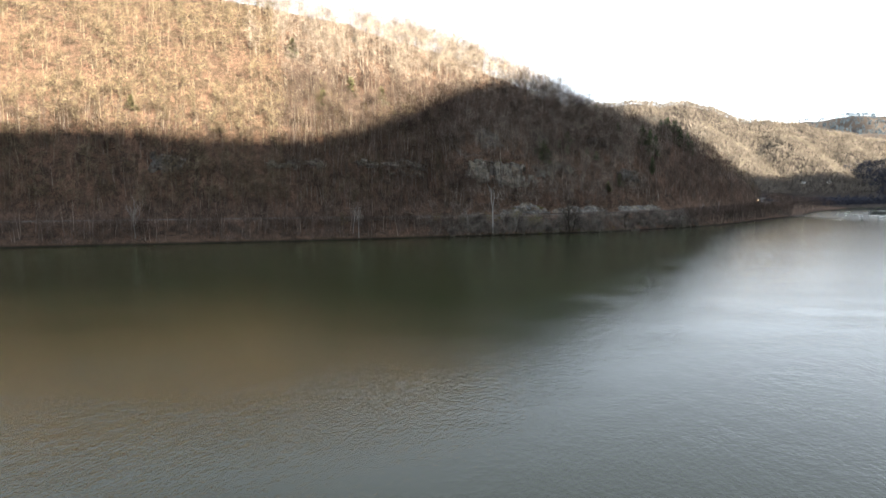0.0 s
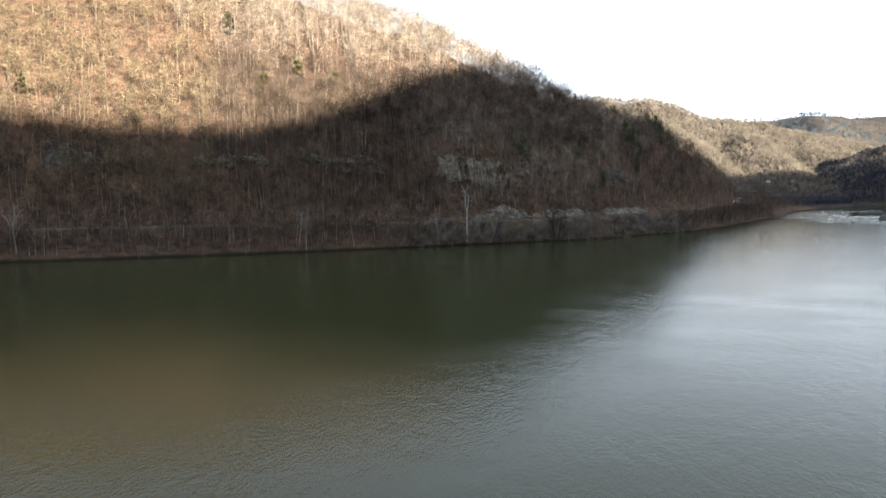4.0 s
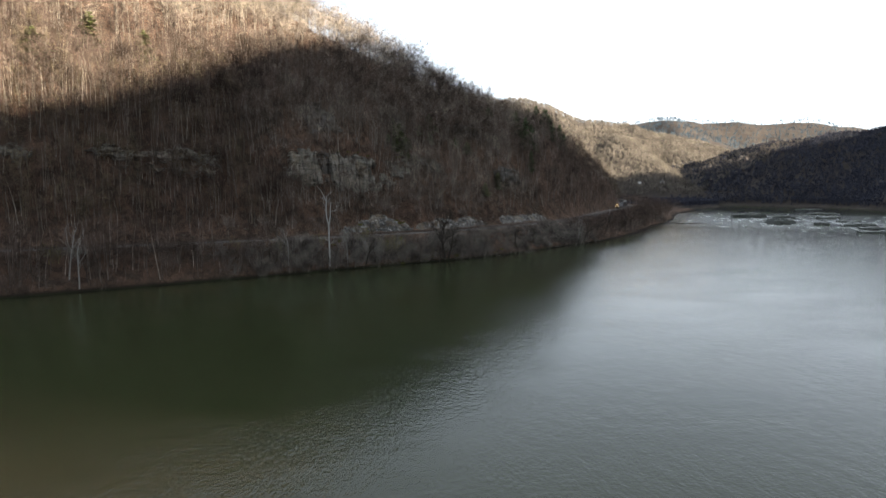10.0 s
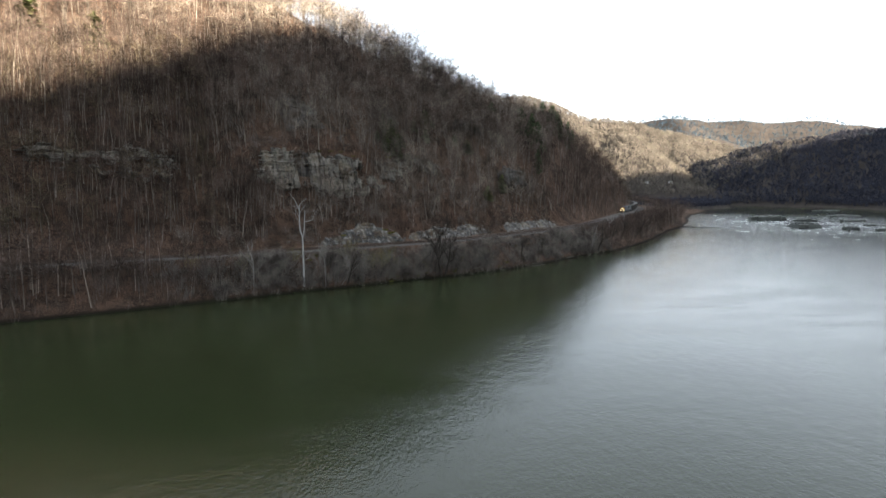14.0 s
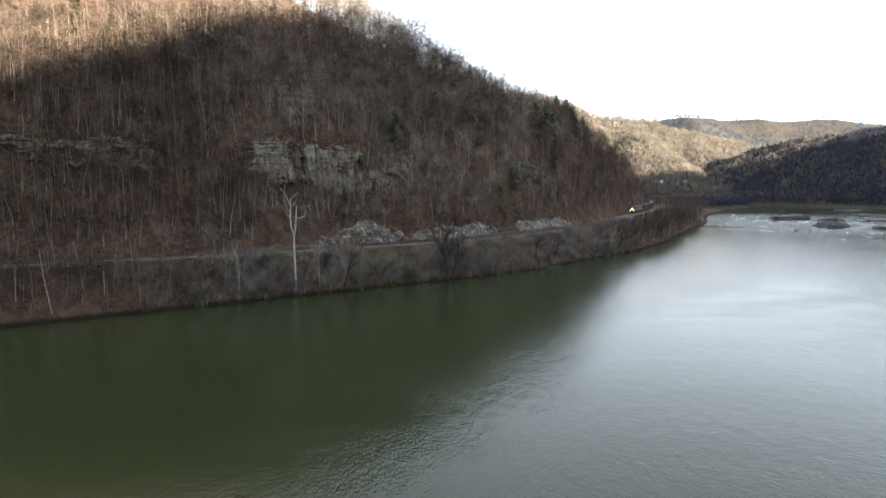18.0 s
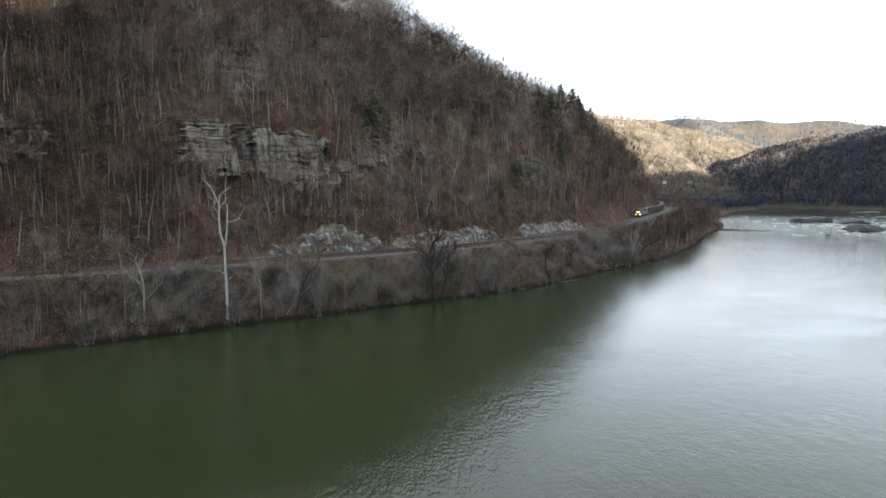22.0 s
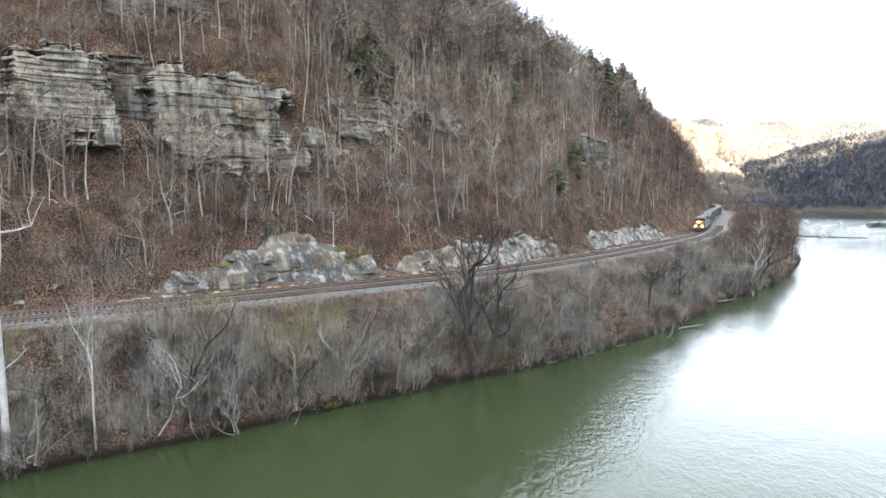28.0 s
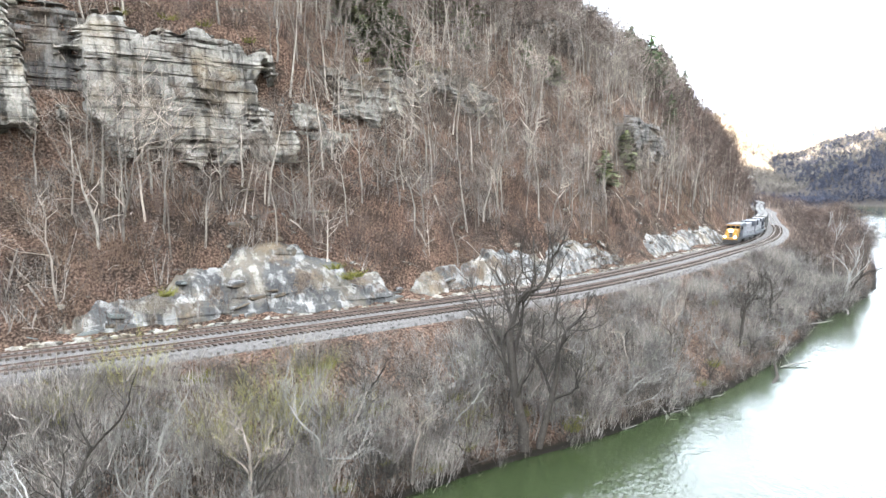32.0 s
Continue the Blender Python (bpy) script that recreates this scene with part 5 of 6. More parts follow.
def build_large_trees():
    planted("tall white-barked sycamore standing on the river bank", white_sycamore(), -39.3, 150.4, max(ground_at(-39.3, 150.4), 0.4), WHITE_BARK, "river bank trees", 27, 0.9)
    for label, seed, x, y, h, r0, mat, kw in (
            ("large dark tree with a second stem at the water's edge", 23, 1.0, 176.5, 24, 0.5, DARK_BARK, dict(split=4, levels=4, first=6, curl=0.24, bend=(-0.05, 0.0), low=0.4, twig=0.009, spray=4)),
            ("dark second stem leaning beside the large tree", 29, 2.4, 177.2, 20, 0.34, DARK_BARK, dict(split=4, levels=4, first=5, curl=0.24, bend=(0.3, 0.05), low=0.4, twig=0.009, spray=3)),
            ("pale many-branched tree rising from the brush", 127, -33.5, 156, 14, 0.13, ASH_BARK, dict(split=4, levels=4, first=6, curl=0.2, low=0.35)),
            ("pale many-branched tree rising from the brush", 131, -24, 158.5, 13, 0.12, ASH_BARK, dict(split=4, levels=4, first=6, curl=0.22, bend=(0.2, 0), low=0.35)),
            ("grey many-branched tree rising from the brush", 137, -13, 166, 12, 0.15, ASH_BARK, dict(split=4, levels=4, first=6, curl=0.22, bend=(-0.15, 0), low=0.3)),
            ("slender pale sapling on the river bank", 31, -31.8, 151.0, 19, 0.12, PALE_BARK, dict(split=3, levels=3, first=4, curl=0.1)),
            ("broken pale tree with drooping white branches", 37, -26.8, 152.6, 14, 0.11, PALE_BARK, dict(split=3, levels=4, first=4, curl=0.3, bend=(0.5, -0.1))),
            ("dark leaning tree over tangled brush", 41, -25.5, 154.0, 15, 0.24, DARK_BARK, dict(split=3, levels=4, first=4, curl=0.2, bend=(0.4, 0.15))),
            ("bare pale tree rising from the brush", 43, -18.5, 163.5, 12, 0.16, BARK, dict(split=4, levels=4, first=4, curl=0.2)),
            ("bare pale tree rising from the brush", 47, 12.5, 188.5, 11, 0.14, BARK, dict(split=4, levels=4, first=4, curl=0.2)),
            ("dark multi-stemmed tree at the water's edge", 53, 31, 206.5, 13, 0.26, DARK_BARK, dict(split=4, levels=4, first=6, curl=0.22)),
            ("pale leaning tree over the river", 59, 67, 245, 17, 0.22, PALE_BARK, dict(split=3, levels=4, first=4, curl=0.2, bend=(0.35, -0.1))),
            ("dark leaning tree over the river", 61, 73, 251, 14, 0.24, DARK_BARK, dict(split=4, levels=4, first=5, curl=0.24, bend=(0.3, -0.1))),
            ("dark tree on the river bank", 67, 41, 219, 12, 0.22, DARK_BARK, dict(split=4, levels=4, first=5, curl=0.22)),
            ("white-barked tree on the river bank", 71, -51.3, 142.6, 16, 0.22, PALE_BARK, dict(split=3, levels=4, first=4, curl=0.18)),
            ("white-barked tree on the river bank", 73, -103, 110.3, 19, 0.24, PALE_BARK, dict(split=3, levels=4, first=4, curl=0.16, bend=(0.12, 0))),
            ("white-barked tree on the river bank", 79, -97.8, 106, 18, 0.22, PALE_BARK, dict(split=3, levels=3, first=4, curl=0.12)),
            ("tall pale tree on the river bank", 83, -187.5, 60.5, 21, 0.30, PALE_BARK, dict(split=3, levels=4, first=4, curl=0.14)),
            ("fluffy grey tree beside the railway", 89, -72, 149, 11, 0.18, BARK, dict(split=5, levels=4, first=7, curl=0.16)),
            ("fluffy grey tree beside the railway", 97, -61, 155, 11, 0.16, BARK, dict(split=5, levels=4, first=7, curl=0.16)),
            ("dark leaning tree over the river", 101, 84, 274, 12, 0.22, DARK_BARK, dict(split=4, levels=4, first=5, curl=0.24, bend=(0.3, -0.15))),
            ("dark tree leaning over the river", 139, 93, 287, 14, 0.24, DARK_BARK, dict(split=4, levels=4, first=5, curl=0.24, bend=(0.35, -0.15))),
            ("dark tree leaning over the river", 149, 107, 308, 13, 0.22, DARK_BARK, dict(split=4, levels=4, first=6, curl=0.22, bend=(0.3, -0.2))),
            ("dark tree leaning over the river", 151, 121, 333, 12, 0.22, DARK_BARK, dict(split=4, levels=4, first=6, curl=0.24, bend=(0.35, -0.1))),
            ("white-barked tree among the shore woods", 157, 84, 279, 15, 0.16, PALE_BARK, dict(split=3, levels=3, first=4, curl=0.12)),
            ("white-barked tree among the shore woods", 163, 101, 312, 14, 0.15, PALE_BARK, dict(split=3, levels=3, first=4, curl=0.14)),
            ("bare tree on the river bank", 103, 18, 194.5, 13, 0.2, BARK, dict(split=4, levels=4, first=5, curl=0.2)),
            ("bare tree on the river bank", 107, -118, 112, 15, 0.2, BARK, dict(split=4, levels=4, first=5, curl=0.2)),
            ("bare tree on the river bank", 109, -54, 141, 14, 0.18, BARK, dict(split=4, levels=4, first=5, curl=0.2)),
            ("bare tree on the river bank", 113, -9, 171, 10, 0.15, BARK, dict(split=4, levels=4, first=5, curl=0.22))):
        while ground_at(x, y) < 0.5:  # rooted on the dry bank
            x, y = x - 0.3, y + 0.4
        planted(label, grown(seed, h, r0, **kw), x, y, ground_at(x, y), mat, "river bank trees")


def build_conifers():
    kinds = [conifer(600 + i, slim=0.2 + 0.04 * (i % 3)) for i in range(4)]
    meshes = [(mesh_of("trunk", *t, DARK_BARK), mesh_of("crown", *c, NEEDLES)) for t, c in kinds]
    hemlock = [mesh_of("crown", *c, HEMLOCK) for t, c in kinds]
    soft = [(a, mesh_of("crown", *kinds[i][1], LAUREL)) for i, (a, b) in enumerate(meshes)]
    spots = [(54.2, 328.8, 21), (59, 335, 18), (49, 334, 18), (82.5, 397.5, 17), (77, 418, 22), (82, 410, 21), (74, 408, 20), (87, 416, 20), (92, 408, 19), (80, 402, 20), (70, 414, 19), (96, 412, 15), (86, 402, 16), (13.8, 321, 14), (30, 312, 13), (55, 310, 14)]
    for i, (x, y, h) in enumerate(spots):
        a, b = meshes[i % 4]
        ob = tagged(new("conifer", a), "dark green conifer standing among bare trees on the ridge", "tree", "conifers")
        ob.matrix_basis = Matrix.Translation((x, y, ground_at(x, y) - 0.3)) @ pose(0, 0, 0, 0, 0, i * 50) @ Matrix.Diagonal((h * 1.25, h * 1.25, h, 1))
        part("crown", b, ob)
    for i, (s, e, h) in enumerate(((11.5, 30.0, 6), (15.5, 31.5, 8), (20.0, 31.5, 6.5), (17.5, 28.5, 5.5), (13.5, 33.5, 7), (18.0, 34.5, 8), (50.0, 40.5, 8), (47.0, 38.0, 7), (64.0, 34.0, 6))):
        x, y = (float(q) for q in plan(s, e))
        ob = tagged(new("hemlock", meshes[i % 4][0]), "green hemlock rooted on the rocks of the slope", "tree", "hemlocks")
        ob.matrix_basis = Matrix.Translation((x, y, ground_at(x, y) - 0.3)) @ pose(0, 0, 0, 0, 0, i * 60) @ Matrix.Diagonal((h * 2.1, h * 2.1, h, 1))
        part("crown", hemlock[i % 4], ob)
    green = [(*[float(q) for q in plan(s, e)], h) for s, e, h in ((-110, 62, 15), (-230, 46, 9), (-128, 50, 13), (-93, 60, 13), (-142, 95, 14))] + [(22, 246, 7), (14, 262, 7), (30, 262, 9)]
    green += [(*[float(q) for q in plan(s, e)], h) for s, e, h in ((11, 31, 6), (14, 33, 7), (17, 31, 6), (16, 37, 7), (20, 36, 6), (9, 33, 5), (19, 32, 5), (14, 29, 4.5), (38, 37, 7), (42, 34, 6), (-26, 38, 5), (52, 40, 6))]
    for i, (x, y, h) in enumerate(green):
        a, b = soft[i % 4]
        ob = tagged(new("evergreen", a), "yellow-green evergreen on the wooded slope", "tree", "hillside evergreens")
        ob.matrix_basis = Matrix.Translation((x, y, ground_at(x, y) - 0.3)) @ pose(0, 0, 0, 0, 0, i * 70) @ Matrix.Diagonal((h * 2.0, h * 2.0, h, 1))
        part("crown", b, ob)


# ---------------------------------------------------------------- brush and saplings
def build_brush():
    near = [brush_clump(700 + i, stems=26, subs=6, wide=0.0165) for i in range(8)]
    far = [brush_clump(720 + i, stems=18, subs=3, wide=0.017) for i in range(6)]

    def clumps(n, s0, s1, a, b, h0, h1):
        s = rng.uniform(s0, s1, n)
        sh = shore(s)
        e = sh + (-5.4 - sh) * rng.uniform(a, b, n)
        x, y = plan(s, e)
        thick = waves(x, y, 55, 6, 0.03, 0.2)
        low = np.clip((-3.9 - e) / 5.5, 0.3, 1)
        k = thick > rng.uniform(-1.2, 0.3, n)
        s, e, x, y, thick, low = s[k], e[k], x[k], y[k], thick[k], low[k]
        m = len(s)
        return np.stack([x, y, height(s, e) - 0.1, rng.uniform(h0, h1, m) * low * (0.7 + 0.45 * np.clip(thick + 0.4, 0, 1.4)), rng.uniform(0.55, 1.1, m), rng.uniform(0, 6.28, m)], 1)

    v, f = scattered(near, np.concatenate([clumps(1900, -72, 110, 0.03, 0.97, 1.6, 5.4), clumps(520, -72, 110, -0.02, 0.25, 1.2, 3.0), clumps(1500, -130, 110, 0.78, 1.0, 1.6, 3.0)]))
    tagged(new("bank_brush", mesh_of("bank_brush", v, f, BRUSH)), "tangled grey leafless brush on the river bank", "brush", kind="stuff")
    v, f = scattered(far, np.concatenate([clumps(1300, -330, -72, 0.0, 0.97, 1.8, 5.5), clumps(200, -420, -330, 0.0, 0.97, 2.0, 5.5), clumps(650, 110, 340, 0.02, 0.95, 2.0, 6.0)]))
    tagged(new("far_brush", mesh_of("far_brush", v, f, THICKET)), "grey leafless thickets along the shore", "brush", kind="stuff")
    s = np.r_[rng.uniform(-430, -66, 560), rng.uniform(98, 330, 520)]
    sh = shore(s)
    e = sh + (-7.5 - sh) * rng.uniform(0.08, 1.0, len(s))
    x, y = plan(s, e)
    tall = [slight_tree(430 + i, limbs=10, twigs=6, wide=0.010) for i in range(8)]
    v, f, m = scattered(tall, np.stack([x, y, height(s, e) - 0.2, np.minimum(rng.uniform(6, 15, len(s)), np.where((s > 90) & ~((s > 170) & (e < sh * 0.7)), np.clip(12.4 - height(s, e), 2.0, 12), 15)), rng.uniform(0.9, 1.4, len(s)), rng.uniform(0, 6.28, len(s))], 1))
    tagged(new("shore_trees", mesh_of("shore_trees", v, f, ((BARK, TWIG), m))), "leafless trees crowding the far shore", "forest", kind="stuff")
    rows, s, e = woodland(3800, -120, 130, 7.5, 45, 0.7, 3.4, 1.15)
    thick = waves(rows[:, 0], rows[:, 1], 58, 6, 0.04, 0.3)
    for name, k, mat, label in (("slope_undergrowth", thick < -0.1, TWIG, "thin leafless undergrowth on the slope"), ("russet_undergrowth", thick >= -0.1, RUSSET_TWIG, "russet leafless brush and briars on the slope")):
        v, f = scattered(far, rows[k])
        tagged(new(name, mesh_of(name, v, f, mat)), label, "brush", kind="stuff")
    rows, s, e = woodland(1300, -62, 60, 6.6, 26, 1.2, 3.8, 1.0)
    tangle = waves(rows[:, 0], rows[:, 1], 61, 6, 0.06, 0.4) > 0.0
    for name, k, mat, label in (("slope_briars", tangle, BRUSH, "grey tangled briars above the railway wall"), ("slope_scrub", ~tangle, TWIG, "dark leafless scrub above the railway wall")):
        v, f = scattered(far, rows[k])
        tagged(new(name, mesh_of(name, v, f, mat)), label, "brush", kind="stuff")
    buds = [brush_clump(740 + i, stems=40, subs=9, wide=0.0095) for i in range(3)]
    for i, (s, e, h) in enumerate(((-29, -7.5, 5.0), (-33, -8.5, 4.2), (-47, -8, 4.5), (-16, -9, 3.6), (-14, -12, 3.4), (-62, -10, 4.5), (-75, -9, 4.5), (-125, -12, 6), (10, -13, 3), (-5, -14, 3), (-22, -12.5, 6.5), (-20, -11, 6.0), (-24.5, -11.5, 5.5), (-18, -12, 4.6))):
        x, y = plan(s, e)
        ob = tagged(new("budding_bush", mesh_of("budding_bush", *buds[i % 3], BUDS)), "yellow-green budding bush beside the railway", "bush", "budding bushes")
        ob.matrix_basis = Matrix.Translation((float(x), float(y), float(height(s, e)))) @ pose(0, 0, 0, 0, 0, 40 * i) @ Matrix.Scale(h, 4)
    olive = brush_clump(757, stems=70, subs=3, wide=0.05)
    for i in range(34):
        s = rng.uniform(-45, 60)
        e = float(shore(s)) + rng.uniform(0.3, 9.0)
        x, y = plan(s, e)
        ob = tagged(new("moss_tussock", mesh_of("moss_tussock", *olive, MOSS)), "olive moss and grass under the bank brush", "moss", "moss patches")
        ob.matrix_basis = Matrix.LocRotScale((float(x), float(y), float(height(s, e)) - 0.05), Euler((0, 0, i)), (rng.uniform(1.4, 3.2), rng.uniform(1.2, 2.4), rng.uniform(0.5, 1.1)))
    # moss and grass tussocks on the bank and on the wall
    tuss = [brush_clump(750 + i, stems=60, subs=3, wide=0.05) for i in range(2)]
    for i, (s, e, z) in enumerate(((-19, 22.6, 41.6), (-15, 22.4, 41.4), (-24, 22.4, 41.4), (-10, 22.2, 40.2), (20, 25.5, 41.2), (25, 25.6, 40.9), (8, 25.0, 40.4), (-4.5, 5.9, 13.4), (-5.6, 5.9, 13.2), (-24, 5.9, 13.2), (-7, 6.0, 14.4), (-13, -14.5, None), (-10, -15.5, None), (-6, -15, None), (0, -18.6, None), (-2, -19, None), (3, -18.8, None), (-20, -16, None), (-27, -19.4, None), (-32, -19.6, None), (-17, -15, None), (6, -16, None), (1, -14, None))):
        x, y = plan(s, e)
        z = float(height(s, e)) - 0.05 if z is None else z
        ob = tagged(new("moss_tussock", mesh_of("moss_tussock", *tuss[i % 2], MOSS)), "yellow-green moss and grass clinging to the bank", "moss", "moss patches")
        ob.matrix_basis = Matrix.LocRotScale((float(x), float(y), z), Euler((0, 0, i)), (2.4, 2.0, 0.7))


def build_fallen_branches():
    rows, s, e = woodland(2400, -80, 115, 6.8, 45, 1, 2, 1.2)
    x, y, z = rows[:, 0], rows[:, 1], rows[:, 2]
    pieces = []
    for i in range(len(x)):
        ln, a = rng.uniform(1.0, 4.5), rng.uniform(-0.9, 0.9) + heading(s[i])
        s2, e2 = s[i] + rng.uniform(-1, 1) * ln * 0.8, e[i] - rng.uniform(-0.2, 0.7) * ln
        e2 = max(e2, 6.8)
        xb, yb = plan(s2, e2)
        zb = float(height(s2, e2))
        r = rng.uniform(0.015, 0.04) if rng.uniform() < 0.8 else rng.uniform(0.05, 0.13)
        pieces.append(tube([(x[i], y[i], z[i] + 0.25), ((x[i] + xb) / 2, (y[i] + yb) / 2, (z[i] + zb) / 2 + 0.4), (xb, yb, zb + 0.2)], [r, r * 0.8, r * 0.3], 3))
    v, f = joined(pieces)
    tagged(new("fallen_branches", mesh_of("fallen_branches", v, f, BARK)), "fallen dead branches strewn over the leaf litter", "branches", kind="stuff")


def build_near_trees():
    """The nearest trees on slope and bank, each a thing of its own."""
    slope = [bare_tree(800 + i, limbs=11, twigs=6, subs=3, sides=5, start=0.26 + 0.06 * (i % 4), wide=0.0070 + 0.001 * (i % 3), lean=0.13, spread=0.9 + 0.15 * (i % 3)) for i in range(9)]
    slope_shapes = slope
    slope = [(mesh_of("trunk", *t, BARK, True), mesh_of("crown", *c, BARK)) for t, c in slope]
    bank = [grown(840 + i, 1.0, 0.0135, 3 + i % 2, levels=3, first=5 + i % 3, curl=0.22, up=0.2, bend=(0.12 * (i % 3), 0.1), twig=0.004, spray=6, low=0.25) for i in range(7)]
    bank_shapes = bank
    bank = [(mesh_of("trunk", *t, (BARK, DARK_BARK, ASH_BARK)[i % 3], True), mesh_of("crown", *c, (ASH_BARK, DARK_BARK, ASH_BARK)[i % 3])) for i, (t, c) in enumerate(bank)]
    a, s1, e1 = woodland(330, -62, 112, 8.0, 50, 5, 14.0, 0.9)
    n = 250
    s = rng.uniform(-84, 112, n)
    sh = shore(s)
    e = sh + (-9.5 - sh) * rng.uniform(0.0, 0.95, n)
    x, y = plan(s, e)
    b = np.stack([x, y, height(s, e) - 0.1, rng.uniform(3.5, 11.5, n), rng.uniform(0.9, 1.4, n), rng.uniform(0, 6.28, n)], 1)
    for rows, meshes, shapes, label, group, single in ((a, slope, slope_shapes, "slender leafless tree rooted in the leaf-covered slope", "slope trees", 150), (b, bank, bank_shapes, "crooked leafless tree in the river bank brush", "bank saplings", 170)):
        for i, (x, y, z, h, w, turn) in enumerate(rows[:single]):
            t, c = meshes[int(rng.integers(0, len(meshes)))]
            ob = tagged(new("tree", t), label, "tree", group)
            ob.matrix_basis = Matrix.LocRotScale((x, y, z), Euler((0, 0, turn)), (h * w, h * w, h))
            part("crown", c, ob)
        v, f, m = scattered([toned(*one) for one in shapes], rows[single:])
        name = group.replace("trees", "thicket").replace("bank saplings", "bank_thicket").replace(" ", "_")
        tagged(new(name, mesh_of(name, v, f, ((BARK, ASH_BARK if single == 170 else BARK), m))), label.replace("tree", "young trees", 1), "trees", kind="stuff")


# ---------------------------------------------------------------- river: rocks, spit, foam, driftwood
def build_river():
    for i, (x, y, w, d, h, label) in enumerate(((301, 530, 40, 13, 3.4, "long flat dark rock ledge in the rapids"), (318, 508, 26, 9, 2.4, "low dark rock ledge in the rapids"), (270, 424, 30, 18, 3.2, "broad dark rock ledge in the rapids"), (286, 402, 20, 10, 2.2, "low dark rock ledge in the rapids"), (222, 385, 5, 3, 0.9, "small dark rock in the river"),
                                                 (306, 388, 24, 10, 1.6, "low dark rock ledge in the rapids"), (290, 352, 26, 9, 1.5, "low dark rock ledge in the rapids"), (270, 318, 22, 9, 1.5, "low dark rock ledge in the rapids"), (335, 442, 26, 8, 1.3, "low dark rock ledge in the rapids"), (352, 500, 30, 8, 1.3, "low dark rock ledge in the rapids"), (410, 600, 42, 9, 1.4, "low dark rock ledge in the rapids"), (330, 360, 24, 8, 1.3, "low dark rock ledge in the rapids"), (486, 730, 44, 8, 1.4, "low dark rock ledge in the rapids"))):
        base = tagged(new("river_rock"), label, "rock", "river rocks")
        base.location = (x, y, 0)
        for j in range(max(2, int(w * d / 30))):
            a, r = rng.uniform(0, 6.28), rng.uniform(0, 0.42)
            ob = part("slab", WET_SLABS[int(rng.integers(0, 8))], base)
            hh = h * rng.uniform(0.6, 1.5)
            ob.matrix_basis = Matrix.LocRotScale((math.cos(a) * r * w, math.sin(a) * r * d, hh * 0.32), Euler((rng.normal() * 0.04, rng.normal() * 0.04, rng.normal() * 0.3)), (w * rng.uniform(0.25, 0.5), d * rng.uniform(0.3, 0.6), hh))
    pieces = []
    for _ in range(420):
        x, y = rng.normal(312, 40), rng.normal(430, 75)
        ln, w = rng.uniform(1.0, 5.0), rng.uniform(0.15, 0.5)
        n = 8
        a = np.arange(n) * 6.283 / n
        rim = np.stack([np.cos(a) * ln * rng.uniform(0.7, 1.1, n), np.sin(a) * w * rng.uniform(0.6, 1.2, n), np.full(n, 0.0)], 1)
        c, s_ = math.cos(-1.15 + rng.normal() * 0.35), math.sin(-1.15 + rng.normal() * 0.35)
        rim = np.stack([rim[:, 0] * c - rim[:, 1] * s_ + x, rim[:, 0] * s_ + rim[:, 1] * c + y, rim[:, 2] + 0.015], 1)
        top = np.array([[x, y, rng.uniform(0.05, 0.16)]])
        pieces.append((np.concatenate([rim, top]), np.array([(k, (k + 1) % n, n) for k in range(n)])))
    v, f = joined(pieces)
    tagged(new("white_water", mesh_of("white_water", v, f, FOAM, True)), "white foaming rapids round the dark ledges", "rapids", kind="stuff")
    # gravel spit with a few shrubs
    u = np.linspace(0, 1, 24)
    cx, cy = 172 + 36.5 * u, 442 - 23.5 * u
    half = 6.0 * (1 - u) ** 0.8 + 0.5
    rows = []
    for k, z in ((-1.0, -0.5), (-0.5, 0.35), (0.0, 0.6), (0.5, 0.35), (1.0, -0.5)):
        rows.append(np.stack([cx + half * k * 0.7, cy + half * k * 0.7, z * (1.1 - 0.6 * u) + 0.08 * rng.normal(size=24)], 1))
    v = np.stack(rows, 1).reshape(-1, 3)
    i = np.arange(24 * 5).reshape(24, 5)
    f = np.stack([i[:-1, :-1], i[1:, :-1], i[1:, 1:], i[:-1, 1:]], -1).reshape(-1, 4)
    tagged(new("gravel_spit", mesh_of("gravel_spit", v, f, GROUND, True)), "low dark gravel spit reaching into the river", "ground", kind="structure")
    clump = [brush_clump(770 + i, stems=24, subs=6, wide=0.02) for i in range(2)]
    for i, (t, h) in enumerate(((0.15, 6), (0.3, 5), (0.42, 4), (0.5, 5.5), (0.62, 5.5), (0.2, 7))):
        ob = tagged(new("spit_shrub", mesh_of("spit_shrub", *clump[i % 2], BRUSH)), "bare shrub growing on the gravel spit", "bush", "spit shrubs")
        ob.matrix_basis = Matrix.Translation((172 + 36.5 * t, 442 - 23.5 * t, 0.3)) @ pose(0, 0, 0, 0, 0, 60 * i) @ Matrix.Scale(h, 4)
    ob = tagged(new("rock_shrub", mesh_of("rock_shrub", *clump[0], NEEDLES)), "small dark shrub on the river ledge", "bush")
    ob.matrix_basis = Matrix.Translation((291.7, 541, 2.0)) @ Matrix.Scale(5.0, 4)
    # driftwood and the pale block at the shore
    for i, (x, y, z, ln, r, turn, tilt) in enumerate(((33, 201.5, 0.5, 7, 0.22, 60, 12), (38, 206, 0.25, 5, 0.14, 20, 4), (17, 188.6, 0.06, 2.6, 0.06, 35, 1), (23, 193.6, 0.06, 1.8, 0.06, 20, 1), (-58, 138.3, 0.25, 5, 0.15, 25, 3),
                                                      (54, 230.5, 0.4, 6, 0.16, 10, 6), (11, 184.2, 0.06, 2.2, 0.05, 30, 0), (-112, 107.5, 0.3, 5, 0.16, 30, 2), (66, 243, 0.4, 6, 0.18, 70, 10))):
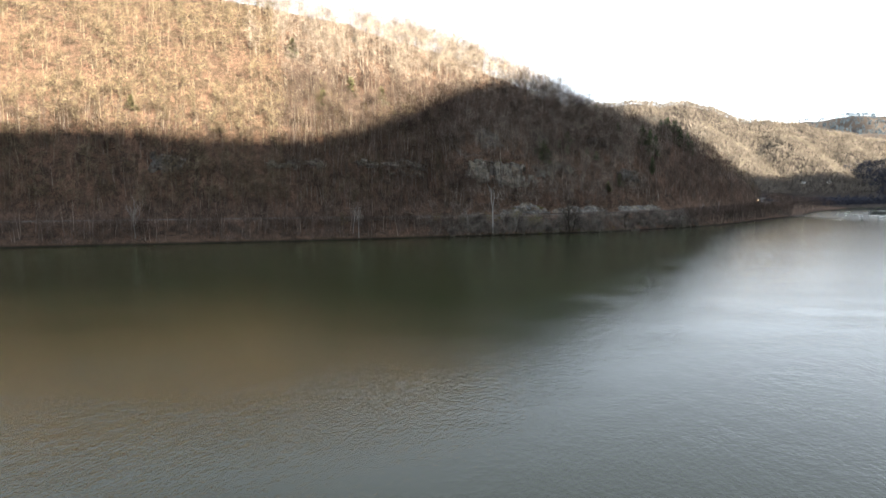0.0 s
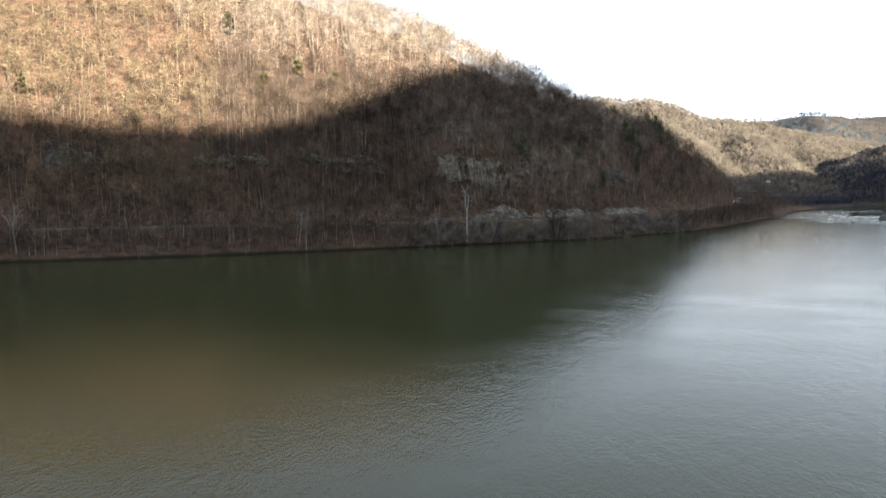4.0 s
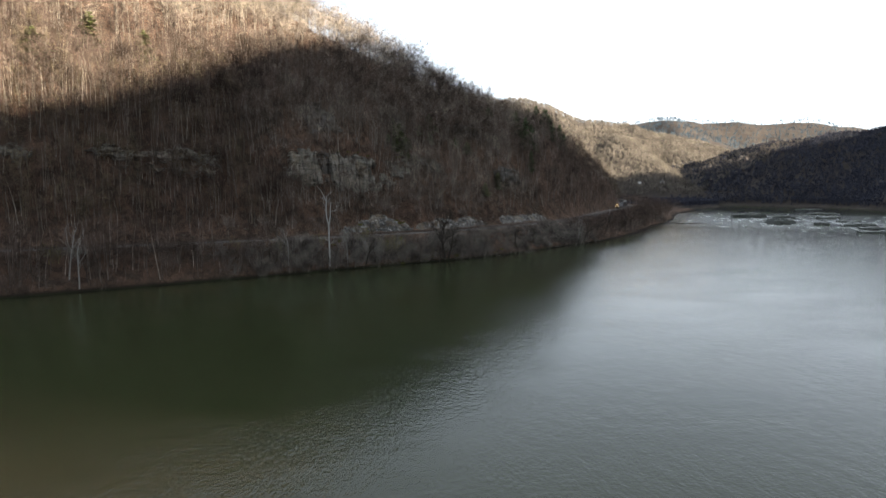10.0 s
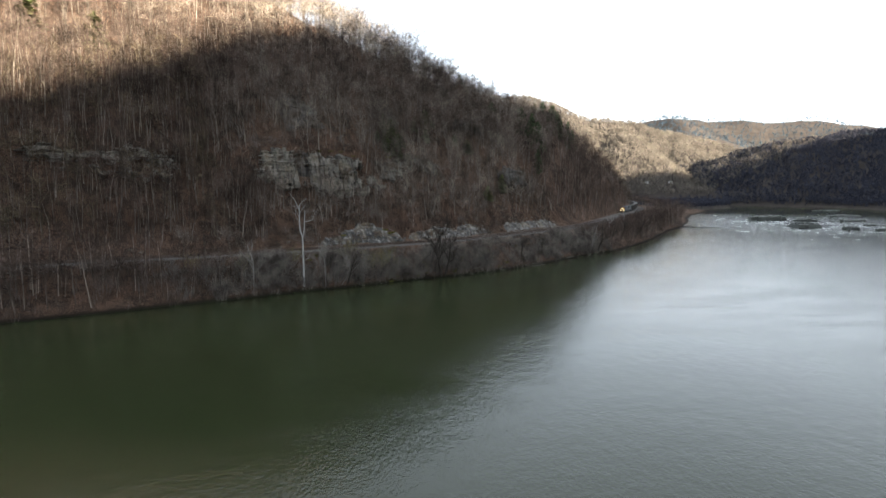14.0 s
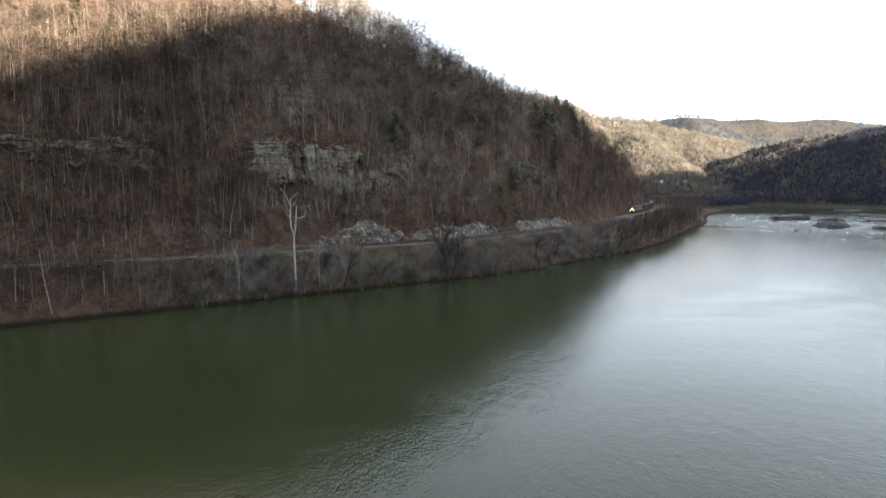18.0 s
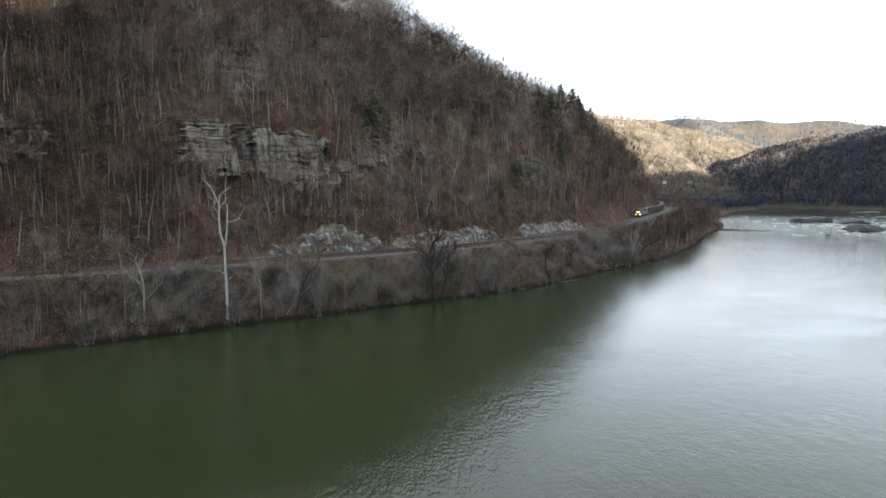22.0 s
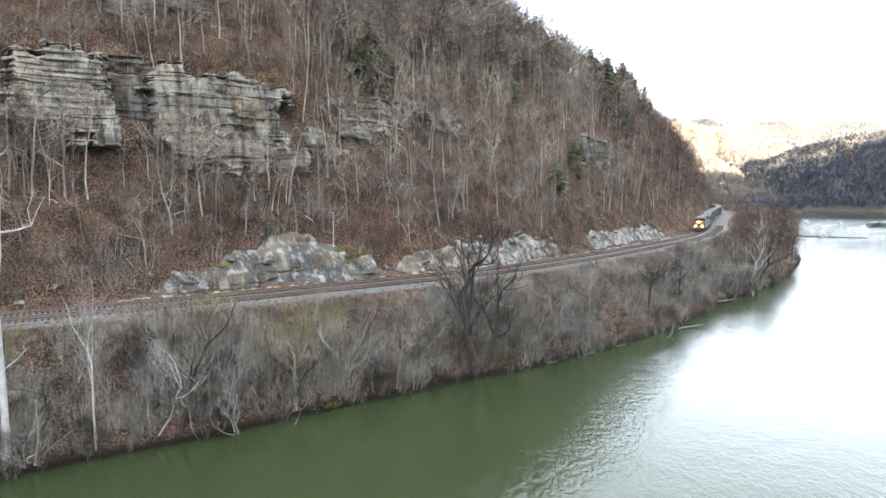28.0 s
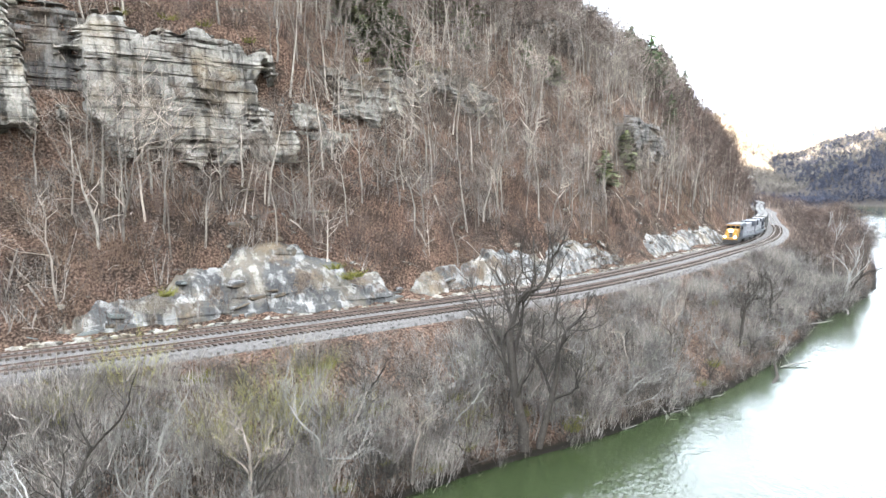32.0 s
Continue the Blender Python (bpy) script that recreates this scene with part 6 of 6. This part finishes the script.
        v, f = tube([(-ln / 2, 0, 0), (-ln / 6, 0.1 * ln * rng.normal() * 0.4, 0.05), (ln / 4, 0.03, 0), (ln / 2, 0.12 * ln * rng.normal() * 0.5, 0.1)], [r, r * 0.9, r * 0.7, r * 0.3], 7)
        ob = tagged(new("driftwood_log", mesh_of("driftwood_log", v, f, ASH_BARK if i else DARK_BARK, True)), "weathered driftwood log at the water's edge", "log", "driftwood")
        ob.matrix_basis = pose(x, y, z, 0, -tilt, turn)
    ob = tagged(new("shore_block", box_mesh("shore_block", -1.3, 1.3, -1.0, 1.0, -0.8, 1.2, PALE_ROCK, 0.15)), "square pale stone block on the shore", "block")
    ob.matrix_basis = pose(50.1, 228.7, 0.9, 3, 2, 40)
    v, f = tube([(0, 0, 0), (3.5, -0.3, -0.6), (7, 0.2, -1.8), (10.5, 0.1, -2.8)], [0.16, 0.14, 0.11, 0.05], 7)
    ob = tagged(new("fallen_trunk", mesh_of("fallen_trunk", v, f, BARK, True)), "fallen grey trunk lying down the brushy bank", "log")
    x, y = plan(1, -6.2)
    ob.matrix_basis = pose(float(x), float(y), 10.2, 0, 0, -12)


def build_houses():
    for i, (x, w) in enumerate(((384, 6), (423, 5))):
        rise = np.arange(1000.0, 1320.0, 4.0)
        y = float(rise[int(np.argmax(far_height(np.full(len(rise), float(x)), rise) > 34))])
        z = float(far_height(np.array([float(x)]), np.array([y]))[0])
        house = tagged(new("house"), "small white house under the far hill", "house", "far houses")
        house.matrix_basis = pose(x, y, z, 0, 0, 15 * i) @ Matrix.Diagonal((1, 0.7, 0.7, 1))
        part("wall", box_mesh("wall", -w / 2, w / 2, -4, 4, -1.0, 4.5, WALL_WHITE, 0.05), house)
        v = [(-w / 2 - 0.4, -4.5, 4.45), (w / 2 + 0.4, -4.5, 4.45), (w / 2 + 0.4, 4.5, 4.45), (-w / 2 - 0.4, 4.5, 4.45), (-w / 2 - 0.4, 0, 7.5), (w / 2 + 0.4, 0, 7.5)]
        part("roof", mesh_of("roof", v, [(0, 1, 5, 4), (2, 3, 4, 5), (0, 4, 3), (1, 2, 5), (3, 2, 1, 0)], ROOF_GREY), house)
        for k in (-0.25, 0.25):
            part("window", box_mesh("window", w * k - 0.7, w * k + 0.7, -4.04, -3.98, 1.3, 2.8, GLASS, 0.01), house)


build_railway()
build_train()
build_large_trees()
build_conifers()
build_brush()
build_near_trees()
build_fallen_branches()
build_river()
build_houses()
build_boulders()
build_cliffs()
build_cut_walls()
motions()
